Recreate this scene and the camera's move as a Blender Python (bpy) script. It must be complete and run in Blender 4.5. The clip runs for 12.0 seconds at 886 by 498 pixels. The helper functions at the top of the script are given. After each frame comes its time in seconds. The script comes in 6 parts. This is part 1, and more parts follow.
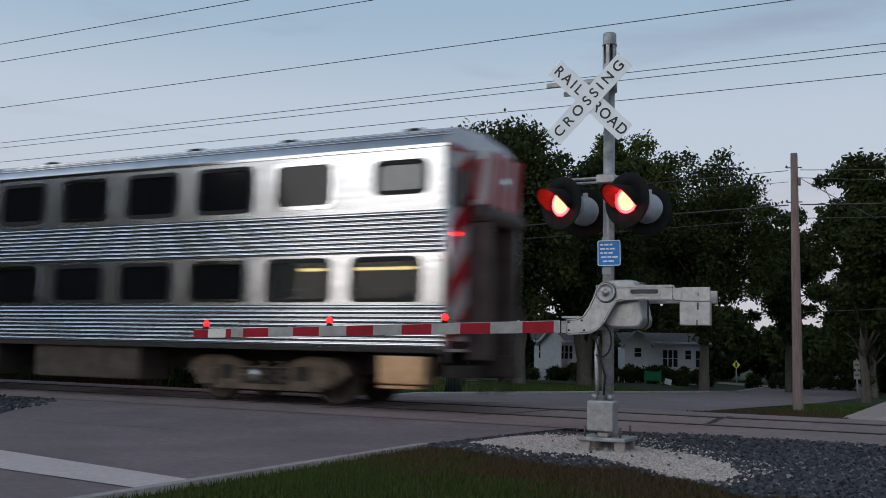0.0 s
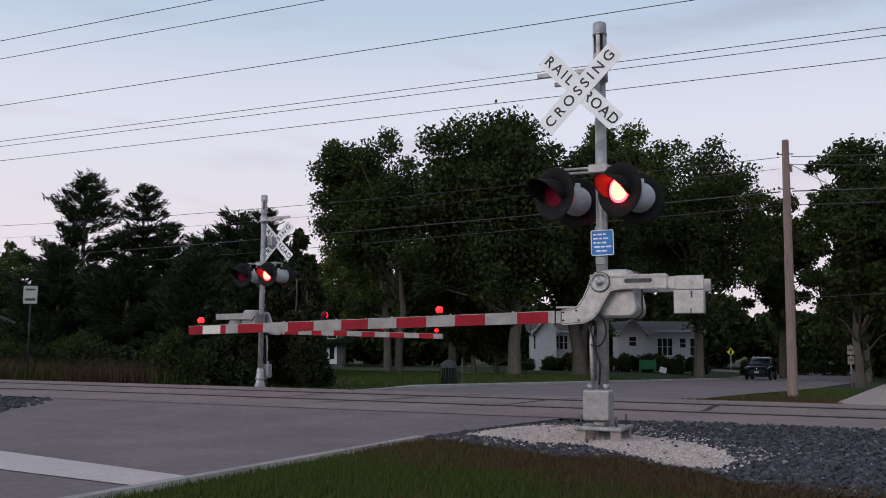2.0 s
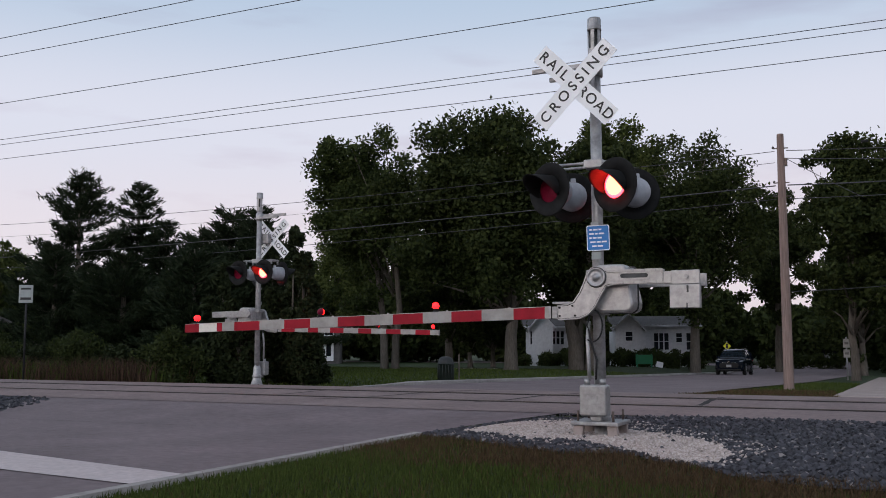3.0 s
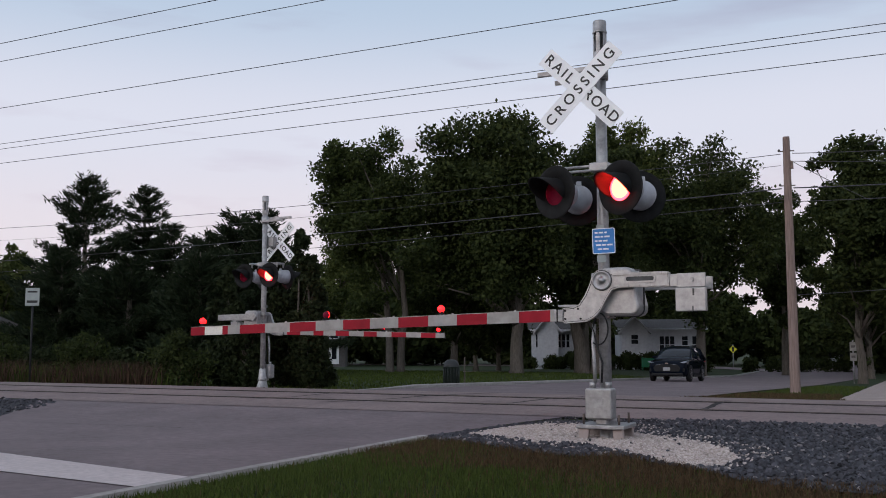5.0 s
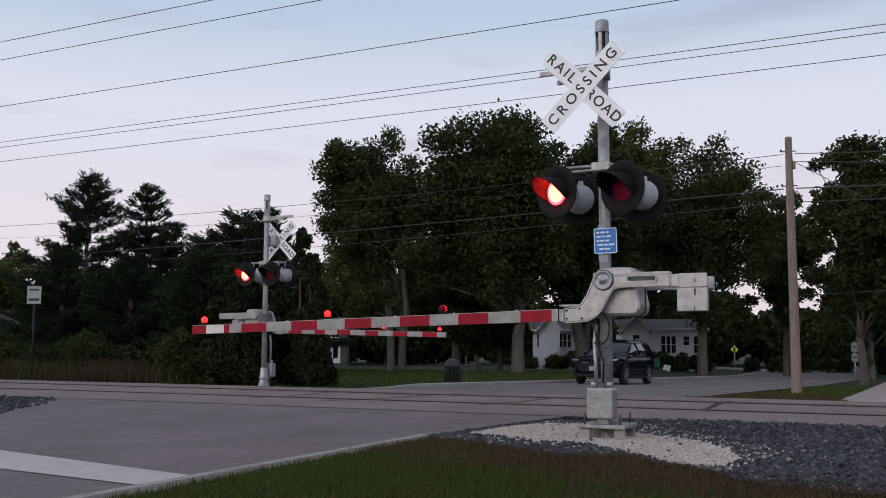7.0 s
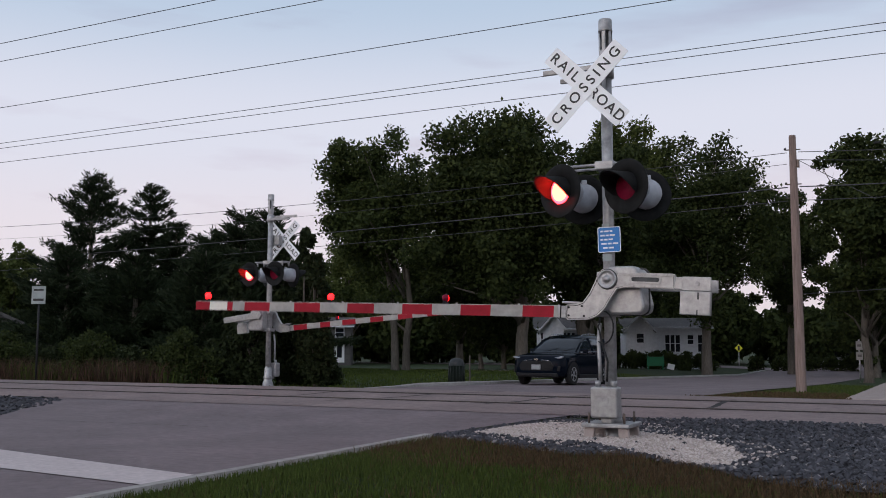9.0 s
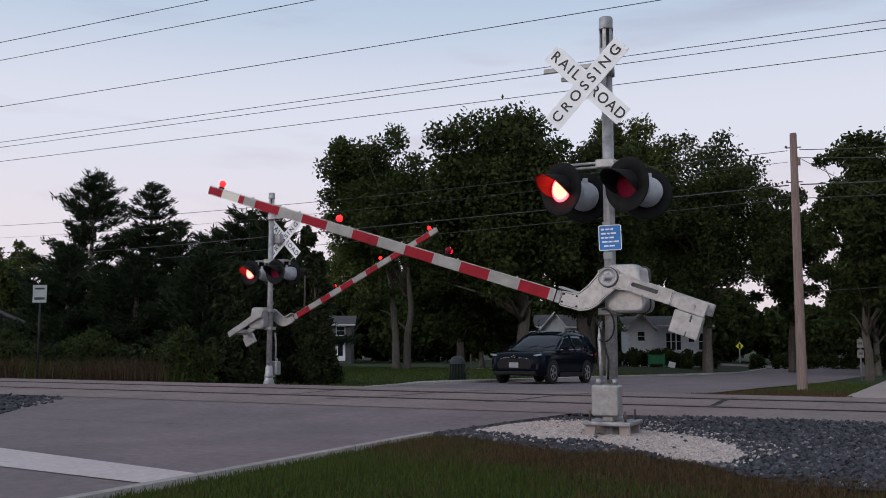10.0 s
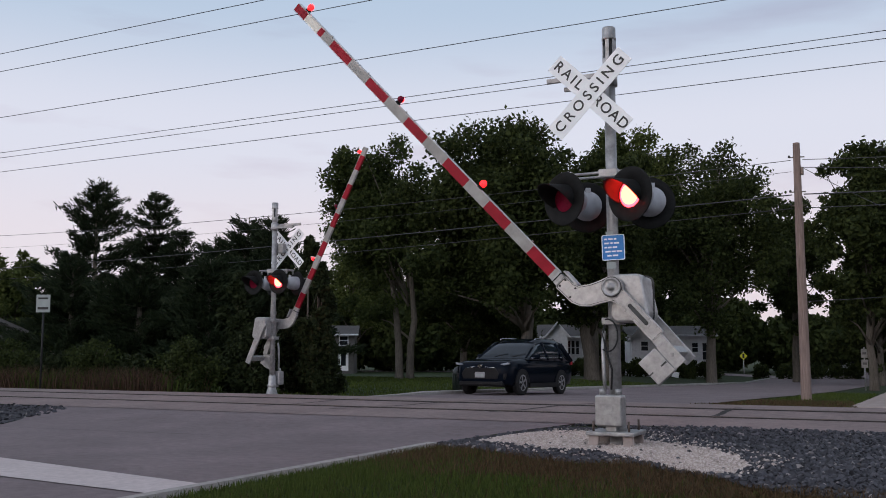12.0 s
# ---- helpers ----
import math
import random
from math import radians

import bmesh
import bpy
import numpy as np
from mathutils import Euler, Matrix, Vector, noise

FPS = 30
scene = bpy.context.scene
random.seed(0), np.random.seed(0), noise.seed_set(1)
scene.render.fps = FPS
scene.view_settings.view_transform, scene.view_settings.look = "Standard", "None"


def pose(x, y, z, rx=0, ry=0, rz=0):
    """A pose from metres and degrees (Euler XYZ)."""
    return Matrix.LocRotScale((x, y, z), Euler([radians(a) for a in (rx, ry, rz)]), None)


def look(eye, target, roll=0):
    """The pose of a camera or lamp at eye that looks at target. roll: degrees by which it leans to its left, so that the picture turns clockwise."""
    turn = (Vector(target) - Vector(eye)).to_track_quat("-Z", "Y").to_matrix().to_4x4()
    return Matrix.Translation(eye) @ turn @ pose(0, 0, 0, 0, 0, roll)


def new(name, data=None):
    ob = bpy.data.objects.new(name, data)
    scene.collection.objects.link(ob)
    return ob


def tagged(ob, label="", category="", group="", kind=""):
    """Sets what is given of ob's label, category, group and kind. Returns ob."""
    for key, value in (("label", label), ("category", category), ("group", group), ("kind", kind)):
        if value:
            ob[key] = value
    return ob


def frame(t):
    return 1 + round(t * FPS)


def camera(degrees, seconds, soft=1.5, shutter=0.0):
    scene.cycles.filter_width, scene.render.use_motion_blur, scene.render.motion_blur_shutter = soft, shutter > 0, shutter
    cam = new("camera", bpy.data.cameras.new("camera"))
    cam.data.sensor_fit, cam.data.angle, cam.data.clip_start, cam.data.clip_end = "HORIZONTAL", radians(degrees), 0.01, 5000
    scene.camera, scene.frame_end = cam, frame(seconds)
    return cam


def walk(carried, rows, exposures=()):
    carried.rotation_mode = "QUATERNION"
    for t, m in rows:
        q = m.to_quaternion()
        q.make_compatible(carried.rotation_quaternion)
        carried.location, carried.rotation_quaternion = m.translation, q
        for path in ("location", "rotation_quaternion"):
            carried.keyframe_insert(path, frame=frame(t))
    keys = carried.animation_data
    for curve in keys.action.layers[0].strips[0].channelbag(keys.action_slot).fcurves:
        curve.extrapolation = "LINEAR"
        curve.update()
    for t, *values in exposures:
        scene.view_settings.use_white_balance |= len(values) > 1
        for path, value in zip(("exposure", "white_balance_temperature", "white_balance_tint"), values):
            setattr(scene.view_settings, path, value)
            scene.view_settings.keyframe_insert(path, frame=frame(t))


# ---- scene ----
cam = camera(49.52, 12.0, soft=0.95, shutter=0.5)
# The phone is held at one spot beside the road; it only turns a little in the hand.
PATH = [
    (0, pose(0, 0, 1.1, 96.248, -1.346, 26.245)),
    (0.5, pose(0, 0, 1.1, 96.311, -1.189, 26.161)),
    (1, pose(0, 0, 1.1, 96.376, -0.786, 26.147)),
    (1.5, pose(0, 0, 1.1, 96.083, -0.472, 26.110)),
    (2, pose(0, 0, 1.1, 95.802, -0.335, 25.961)),
    (2.5, pose(0, 0, 1.1, 95.818, -0.012, 26.106)),
    (3, pose(0, 0, 1.1, 95.579, 0.082, 25.762)),
    (5, pose(0, 0, 1.1, 95.760, 0.057, 26.086)),
    (5.5, pose(0, 0, 1.1, 95.680, 0.000, 26.000)),
    (6, pose(0, 0, 1.1, 95.673, -0.117, 26.011)),
    (6.5, pose(0, 0, 1.1, 95.618, -0.106, 26.114)),
    (7, pose(0, 0, 1.1, 95.718, -0.130, 26.165)),
    (9, pose(0, 0, 1.1, 95.675, -0.014, 26.398)),
    (9.5, pose(0, 0, 1.1, 95.671, -0.047, 26.444)),
    (10, pose(0, 0, 1.1, 95.572, 0.044, 26.453)),
    (10.5, pose(0, 0, 1.1, 95.579, 0.151, 26.493)),
    (11, pose(0, 0, 1.1, 95.669, -0.007, 26.547)),
    (11.5, pose(0, 0, 1.1, 96.059, 0.035, 26.580)),
    (12, pose(0, 0, 1.1, 96.153, 0.029, 26.639)),
]
walk(cam, PATH, exposures=[(0.0, -0.24, 6150, 0), (0.4, 0.04, 6500, 7), (1.0, 0.12, 6600, 9), (12.0, 0.12, 6600, 9)])

# ---- sky and light: dusk, the sun just under the horizon behind the camera ----
SUN_ELEVATION, SUN_AZIMUTH = -1.5, 215.0
world = bpy.data.worlds.new("dusk_sky")
scene.world = world
world.use_nodes = True
wn, wl = world.node_tree.nodes, world.node_tree.links
wn.clear()
w_out = wn.new("ShaderNodeOutputWorld")
w_sky = wn.new("ShaderNodeTexSky")
w_sky.sky_type = "NISHITA"
w_sky.sun_disc = False
w_sky.sun_elevation, w_sky.sun_rotation = radians(SUN_ELEVATION), radians(SUN_AZIMUTH)
w_bg_sky = wn.new("ShaderNodeBackground")
w_bg_sky.inputs[1].default_value = 0.05
wl.new(w_sky.outputs[0], w_bg_sky.inputs[0])
w_co = wn.new("ShaderNodeTexCoord")
w_sep = wn.new("ShaderNodeSeparateXYZ")
wl.new(w_co.outputs["Generated"], w_sep.inputs[0])
w_ramp = wn.new("ShaderNodeValToRGB")
wl.new(w_sep.outputs[2], w_ramp.inputs[0])
w_ramp.color_ramp.interpolation = "EASE"
stops = [(0.0, (0.80, 0.70, 0.74)), (0.10, (0.82, 0.765, 0.855)), (0.22, (0.74, 0.765, 0.90)),
         (0.36, (0.49, 0.61, 0.79)), (0.65, (0.33, 0.38, 0.48)), (1.0, (0.30, 0.33, 0.40))]
while len(w_ramp.color_ramp.elements) < len(stops):
    w_ramp.color_ramp.elements.new(0.5)
for el, (pos, col) in zip(w_ramp.color_ramp.elements, stops):
    el.position, el.color = pos, (*col, 1)
# thin streaks of dusk cloud
w_map = wn.new("ShaderNodeMapping")
w_map.inputs["Scale"].default_value = (1.3, 1.3, 7.0)
wl.new(w_co.outputs["Generated"], w_map.inputs[0])
w_noise = wn.new("ShaderNodeTexNoise")
w_noise.inputs["Scale"].default_value = 2.6
w_noise.inputs["Detail"].default_value = 6
wl.new(w_map.outputs[0], w_noise.inputs[0])
w_cr = wn.new("ShaderNodeValToRGB")
w_cr.color_ramp.elements[0].position, w_cr.color_ramp.elements[0].color = 0.56, (1, 1, 1, 1)
w_cr.color_ramp.elements[1].position, w_cr.color_ramp.elements[1].color = 0.75, (0.86, 0.80, 0.83, 1)
wl.new(w_noise.outputs[0], w_cr.inputs[0])
w_mul = wn.new("ShaderNodeMixRGB")
w_mul.blend_type = "MULTIPLY"
w_mul.inputs[0].default_value = 1.0
wl.new(w_ramp.outputs[0], w_mul.inputs[1])
wl.new(w_cr.outputs[0], w_mul.inputs[2])
# the afterglow: the sky is brighter where the sun went down
w_dot = wn.new("ShaderNodeVectorMath")
w_dot.operation = "DOT_PRODUCT"
w_dot.inputs[1].default_value = (-0.30, -0.93, 0.20)
wl.new(w_co.outputs["Generated"], w_dot.inputs[0])
w_glow = wn.new("ShaderNodeMapRange")
w_glow.interpolation_type = "SMOOTHSTEP"
w_glow.inputs[1].default_value, w_glow.inputs[2].default_value = -0.1, 1.0
w_glow.inputs[3].default_value, w_glow.inputs[4].default_value = 0.88, 2.1
wl.new(w_dot.outputs["Value"], w_glow.inputs[0])
w_bg_dusk = wn.new("ShaderNodeBackground")
wl.new(w_glow.outputs[0], w_bg_dusk.inputs[1])
wl.new(w_mul.outputs[0], w_bg_dusk.inputs[0])
# the warm heart of the afterglow, low behind the camera
w_warm = wn.new("ShaderNodeMapRange")
w_warm.interpolation_type = "SMOOTHSTEP"
w_warm.inputs[1].default_value, w_warm.inputs[2].default_value = 0.84, 1.0
w_warm.inputs[3].default_value, w_warm.inputs[4].default_value = 0.0, 1.15
wl.new(w_dot.outputs["Value"], w_warm.inputs[0])
w_bg_warm = wn.new("ShaderNodeBackground")
w_bg_warm.inputs[0].default_value = (1.0, 0.72, 0.46, 1)
wl.new(w_warm.outputs[0], w_bg_warm.inputs[1])
w_add = wn.new("ShaderNodeAddShader")
wl.new(w_bg_sky.outputs[0], w_add.inputs[0])
wl.new(w_bg_dusk.outputs[0], w_add.inputs[1])
w_sum = wn.new("ShaderNodeAddShader")
wl.new(w_add.outputs[0], w_sum.inputs[0])
wl.new(w_bg_warm.outputs[0], w_sum.inputs[1])
wl.new(w_sum.outputs[0], w_out.inputs[0])
sun = new("sun", bpy.data.lights.new("sun", "SUN"))
sun.data.energy, sun.data.angle, sun.data.color = 0.12, radians(30), (1.0, 0.86, 0.78)
sun.matrix_world = look((0, 0, 0), (math.sin(radians(35)) * 0.9, math.cos(radians(35)) * 0.9, -0.25))


# ---- materials ----
def material(name, c1, c2=None, scale=6.0, rough=0.7, metal=0.0, bump=0.0, bscale=None, big=0.0, detail=5.0, stretch=(1, 1, 1), per_object=0.0, c3=None):
    """Two-colour grain, broad stains (big), fine relief, and a shift from piece to piece."""
    m = bpy.data.materials.new(name)
    m.use_nodes = True
    n, l = m.node_tree.nodes, m.node_tree.links
    b = n["Principled BSDF"]
    b.inputs["Roughness"].default_value, b.inputs["Metallic"].default_value = rough, metal
    b.inputs["Specular IOR Level"].default_value = 0.25 if rough > 0.5 else 0.45
    if c2 is None:
        c2 = tuple(v * 0.8 for v in c1)
    co = n.new("ShaderNodeTexCoord")
    mp = n.new("ShaderNodeMapping")
    mp.inputs["Scale"].default_value = stretch
    l.new(co.outputs["Object"], mp.inputs[0])
    tx = n.new("ShaderNodeTexNoise")
    tx.inputs["Scale"].default_value, tx.inputs["Detail"].default_value = scale, detail
    tx.inputs["Roughness"].default_value = 0.65
    l.new(mp.outputs[0], tx.inputs[0])
    rp = n.new("ShaderNodeValToRGB")
    rp.color_ramp.elements[0].position, rp.color_ramp.elements[0].color = 0.33, (*c1, 1)
    rp.color_ramp.elements[1].position, rp.color_ramp.elements[1].color = 0.67, (*c2, 1)
    if c3:
        e = rp.color_ramp.elements.new(0.78)
        e.color = (*c3, 1)
    l.new(tx.outputs[0], rp.inputs[0])
    col = rp.outputs[0]
    if big:
        t2 = n.new("ShaderNodeTexNoise")
        t2.inputs["Scale"].default_value, t2.inputs["Detail"].default_value = scale * 0.09, 4
        l.new(mp.outputs[0], t2.inputs[0])
        r2 = n.new("ShaderNodeMapRange")
        r2.inputs[1].default_value, r2.inputs[2].default_value = 0.3, 0.7
        r2.inputs[3].default_value, r2.inputs[4].default_value = 1 - big, 1 + big
        l.new(t2.outputs[0], r2.inputs[0])
        v = n.new("ShaderNodeVectorMath")
        v.operation = "SCALE"
        l.new(col, v.inputs[0])
        l.new(r2.outputs[0], v.inputs["Scale"])
        col = v.outputs[0]
    if per_object:
        oi = n.new("ShaderNodeObjectInfo")
        r3 = n.new("ShaderNodeMapRange")
        r3.inputs[3].default_value, r3.inputs[4].default_value = 1 - per_object, 1 + per_object
        l.new(oi.outputs["Random"], r3.inputs[0])
        v = n.new("ShaderNodeVectorMath")
        v.operation = "SCALE"
        l.new(col, v.inputs[0])
        l.new(r3.outputs[0], v.inputs["Scale"])
        col = v.outputs[0]
    l.new(col, b.inputs["Base Color"])
    if bump:
        t4 = n.new("ShaderNodeTexNoise")
        t4.inputs["Scale"].default_value, t4.inputs["Detail"].default_value = bscale or scale * 3, 4
        l.new(mp.outputs[0], t4.inputs[0])
        bp = n.new("ShaderNodeBump")
        bp.inputs["Strength"].default_value, bp.inputs["Distance"].default_value = bump, 0.02
        l.new(t4.outputs[0], bp.inputs["Height"])
        l.new(bp.outputs[0], b.inputs["Normal"])
    return m


def leaf_material(name, dark, light, translucent=0.25):
    """Leaves: each one has a shade of its own, and lets a little light through."""
    m = bpy.data.materials.new(name)
    m.use_nodes = True
    n, l = m.node_tree.nodes, m.node_tree.links
    b = n["Principled BSDF"]
    b.inputs["Roughness"].default_value = 0.7
    b.inputs["Specular IOR Level"].default_value = 0.1
    g = n.new("ShaderNodeNewGeometry")
    rp = n.new("ShaderNodeValToRGB")
    rp.color_ramp.elements[0].color, rp.color_ramp.elements[1].color = (*dark, 1), (*light, 1)
    l.new(g.outputs["Random Per Island"], rp.inputs[0])
    l.new(rp.outputs[0], b.inputs["Base Color"])
    tr = n.new("ShaderNodeBsdfTranslucent")
    l.new(rp.outputs[0], tr.inputs[0])
    mx = n.new("ShaderNodeMixShader")
    mx.inputs[0].default_value = translucent
    l.new(b.outputs[0], mx.inputs[1])
    l.new(tr.outputs[0], mx.inputs[2])
    l.new(mx.outputs[0], n["Material Output"].inputs[0])
    return m


def glow_material(name, colour, strength):
    m = bpy.data.materials.new(name)
    m.use_nodes = True
    b = m.node_tree.nodes["Principled BSDF"]
    b.inputs["Base Color"].default_value = (*[min(1, c) * 0.5 for c in colour], 1)
    b.inputs["Emission Color"].default_value = (*colour, 1)
    b.inputs["Emission Strength"].default_value = strength
    return m


def glass_material(name, tint, rough=0.03):
    m = bpy.data.materials.new(name)
    m.use_nodes = True
    b = m.node_tree.nodes["Principled BSDF"]
    b.inputs["Base Color"].default_value = (*tint, 1)
    b.inputs["Roughness"].default_value = rough
    b.inputs["Transmission Weight"].default_value = 0.9
    b.inputs["IOR"].default_value = 1.2
    return m


ASPHALT = material("worn_asphalt", (0.146, 0.118, 0.122), (0.200, 0.162, 0.167), 9, 0.85, bump=0.35, bscale=90, big=0.16)
CROSS_ASPHALT = material("crossing_asphalt", (0.176, 0.136, 0.131), (0.250, 0.192, 0.183), 8, 0.85, bump=0.3, bscale=80, big=0.15)
CONCRETE = material("concrete", (0.28, 0.230, 0.21), (0.38, 0.315, 0.29), 7, 0.85, bump=0.2, big=0.12)
CURB = material("weathered_curb", (0.26, 0.245, 0.23), (0.36, 0.34, 0.32), 9, 0.9, bump=0.3, big=0.15)
LINE_PAINT = material("road_paint", (0.43, 0.375, 0.37), (0.55, 0.48, 0.47), 14, 0.7, bump=0.15, big=0.08)
RAIL_STEEL = material("rail_steel", (0.10, 0.075, 0.065), (0.16, 0.12, 0.10), 10, 0.5, 0.6)
FLANGE_GAP = material("flangeway_rubber", (0.02, 0.018, 0.018), (0.035, 0.03, 0.03), 8, 0.9)
BALLAST = material("dark_ballast", (0.024, 0.024, 0.029), (0.048, 0.048, 0.056), 14, 0.85, bump=0.5, per_object=0.3)
WHITE_STONE = material("white_limestone", (0.33, 0.27, 0.245), (0.47, 0.395, 0.36), 12, 0.9, bump=0.4, per_object=0.2)
LAWN = material("lawn", (0.016, 0.029, 0.009), (0.030, 0.048, 0.014), 2.5, 0.95, bump=0.6, bscale=25, big=0.2)
GRASS = leaf_material("grass_blade", (0.030, 0.046, 0.009), (0.080, 0.108, 0.024), 0.2)
DRY_GRASS = leaf_material("dry_grass_blade", (0.045, 0.028, 0.014), (0.12, 0.078, 0.042), 0.2)
WEED = leaf_material("tall_weed", (0.036, 0.023, 0.016), (0.11, 0.066, 0.044), 0.2)
GALV = material("galvanized_steel", (0.22, 0.215, 0.215), (0.42, 0.41, 0.41), 9, 0.45, 0.45, bump=0.1, big=0.2)
ALU = material("painted_aluminium", (0.29, 0.283, 0.282), (0.42, 0.41, 0.407), 14, 0.38, 0.55, bump=0.06, bscale=60, big=0.14)
ALU_DARK = material("shadowed_seam", (0.05, 0.05, 0.05), (0.09, 0.09, 0.09), 8, 0.7)
SIGN_WHITE = material("sign_white", (0.82, 0.82, 0.83), (0.88, 0.88, 0.89), 5, 0.5, big=0.06)
SIGN_BLACK = material("sign_black", (0.012, 0.012, 0.013), (0.02, 0.02, 0.02), 5, 0.5)
ARM_RED = material("arm_red", (0.24, 0.002, 0.012), (0.32, 0.004, 0.018), 6, 0.6, big=0.12)
ARM_WHITE = material("arm_white", (0.26, 0.245, 0.228), (0.36, 0.341, 0.320), 6, 0.55, big=0.14)
ARM_CREAM = material("arm_patch", (0.66, 0.62, 0.54), (0.74, 0.70, 0.62), 30, 0.5)
BLACK_PAINT = material("black_enamel", (0.010, 0.010, 0.010), (0.018, 0.018, 0.018), 9, 0.7, bump=0.05)
BLACK_PAINT.node_tree.nodes["Principled BSDF"].inputs["Specular IOR Level"].default_value = 0.12
HOUSING_GREY = material("lamp_housing", (0.34, 0.35, 0.38), (0.44, 0.45, 0.48), 8, 0.5, 0.1, big=0.1)
LENS_OFF = material("unlit_red_lens", (0.12, 0.003, 0.018), (0.19, 0.006, 0.030), 40, 0.45)
LENS_OFF.node_tree.nodes["Principled BSDF"].inputs["Specular IOR Level"].default_value = 0.12
LENS_ON = glow_material("lit_red_lens", (1.0, 0.010, 0.016), 34.0)
BULB_ON = glow_material("lit_lens_core", (1.0, 0.030, 0.016), 40.0)
SMALL_ON = glow_material("lit_marker", (1.0, 0.006, 0.008), 7.0)
BLUE_SIGN = material("blue_sign", (0.018, 0.17, 0.50), (0.025, 0.21, 0.58), 6, 0.5)
CABLE = material("black_cable", (0.015, 0.015, 0.016), (0.025, 0.025, 0.026), 6, 0.6)
WIRE = material("wire", (0.045, 0.045, 0.05), (0.07, 0.07, 0.078), 6, 0.6)
POLE_WOOD = material("weathered_pole", (0.16, 0.115, 0.10), (0.28, 0.205, 0.178), 4, 0.9, bump=0.4, stretch=(8, 8, 0.5), big=0.2)
BARK = material("bark", (0.07, 0.06, 0.05), (0.14, 0.12, 0.10), 6, 0.95, bump=0.8, stretch=(3, 3, 0.6), big=0.2)
LEAF_DARK = leaf_material("leaf_dark", (0.017, 0.026, 0.009), (0.054, 0.068, 0.020))
LEAF_MID = leaf_material("leaf_mid", (0.022, 0.033, 0.011), (0.064, 0.082, 0.024))
LEAF_OLIVE = leaf_material("leaf_olive", (0.035, 0.05, 0.014), (0.10, 0.12, 0.035))
NEEDLE = leaf_material("pine_needle", (0.010, 0.017, 0.008), (0.030, 0.041, 0.019), 0.12)
CEDAR = leaf_material("cedar_frond", (0.011, 0.017, 0.007), (0.034, 0.044, 0.017), 0.12)
STAINLESS = material("stainless_steel", (0.52, 0.53, 0.55), (0.64, 0.65, 0.67), 3, 0.11, 1.0, stretch=(0.4, 3, 3), big=0.12)
STAINLESS_FLAT = material("brushed_panel", (0.42, 0.43, 0.45), (0.54, 0.55, 0.57), 3, 0.22, 1.0, stretch=(0.4, 3, 3), big=0.14)
TRAIN_ROOF = material("railcar_roof", (0.30, 0.33, 0.38), (0.42, 0.45, 0.50), 3, 0.3, 0.8, big=0.12)
TRAIN_GLASS = material("tinted_train_glass", (0.006, 0.006, 0.007), (0.010, 0.010, 0.011), 2, 0.08)
TRAIN_GLASS.node_tree.nodes["Principled BSDF"].inputs["Specular IOR Level"].default_value = 0.3
RUBBER = material("black_rubber", (0.014, 0.014, 0.014), (0.022, 0.022, 0.022), 8, 0.75)
# underframe grime; the same dark tone paints shade inside car and bogie frames
UNDERFRAME_AND_SHADE = material("grimy_underframe_and_shade", (0.022, 0.02, 0.018), (0.05, 0.042, 0.036), 5, 0.85, bump=0.3)
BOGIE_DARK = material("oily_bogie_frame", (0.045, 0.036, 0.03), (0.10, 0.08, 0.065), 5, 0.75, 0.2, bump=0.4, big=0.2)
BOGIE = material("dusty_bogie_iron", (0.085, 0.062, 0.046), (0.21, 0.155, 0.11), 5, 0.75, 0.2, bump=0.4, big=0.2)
STEP_BROWN = material("brown_step_metal", (0.40, 0.26, 0.15), (0.54, 0.37, 0.23), 5, 0.32, 0.85, bump=0.12, big=0.25)
TRAIN_RED = material("railcar_red", (0.28, 0.006, 0.016), (0.36, 0.012, 0.024), 4, 0.55, big=0.12)
TRAIN_WHITE = material("railcar_white", (0.40, 0.38, 0.37), (0.52, 0.50, 0.49), 4, 0.5, big=0.16)
DOOR_GREY = material("end_door_grey", (0.055, 0.047, 0.043), (0.10, 0.087, 0.08), 4, 0.6, 0.3, big=0.2)
WARM_LAMP = glow_material("warm_cabin_lamp", (1.0, 0.72, 0.30), 5.0)
CAR_PAINT = material("black_car_paint", (0.003, 0.005, 0.009), (0.005, 0.008, 0.014), 3, 0.12)
CAR_PAINT.node_tree.nodes["Principled BSDF"].inputs["Specular IOR Level"].default_value = 0.06
CAR_PLASTIC = material("black_trim_plastic", (0.006, 0.006, 0.007), (0.011, 0.011, 0.012), 8, 0.6)
CAR_GLASS = material("car_glass", (0.010, 0.015, 0.021), (0.016, 0.023, 0.031), 2, 0.05)
CAR_GLASS.node_tree.nodes["Principled BSDF"].inputs["Specular IOR Level"].default_value = 0.5
CHROME = material("bright_chrome", (0.6, 0.6, 0.62), (0.7, 0.7, 0.72), 4, 0.15, 1.0)
ALLOY = material("alloy_wheel", (0.38, 0.38, 0.40), (0.5, 0.5, 0.52), 5, 0.3, 0.8)
HEADLAMP = material("headlamp_lens", (0.22, 0.24, 0.27), (0.34, 0.36, 0.40), 6, 0.08)
PLATE = material("plate_white", (0.24, 0.24, 0.25), (0.30, 0.30, 0.31), 4, 0.5)
CLAPBOARD = material("white_siding", (0.48, 0.49, 0.52), (0.60, 0.61, 0.64), 4, 0.7, big=0.08)
HOUSE_GREY = material("grey_siding", (0.085, 0.08, 0.078), (0.13, 0.122, 0.118), 4, 0.8, big=0.1)
SHINGLE = material("roof_shingle", (0.05, 0.048, 0.048), (0.09, 0.085, 0.085), 7, 0.9, bump=0.4, big=0.15)
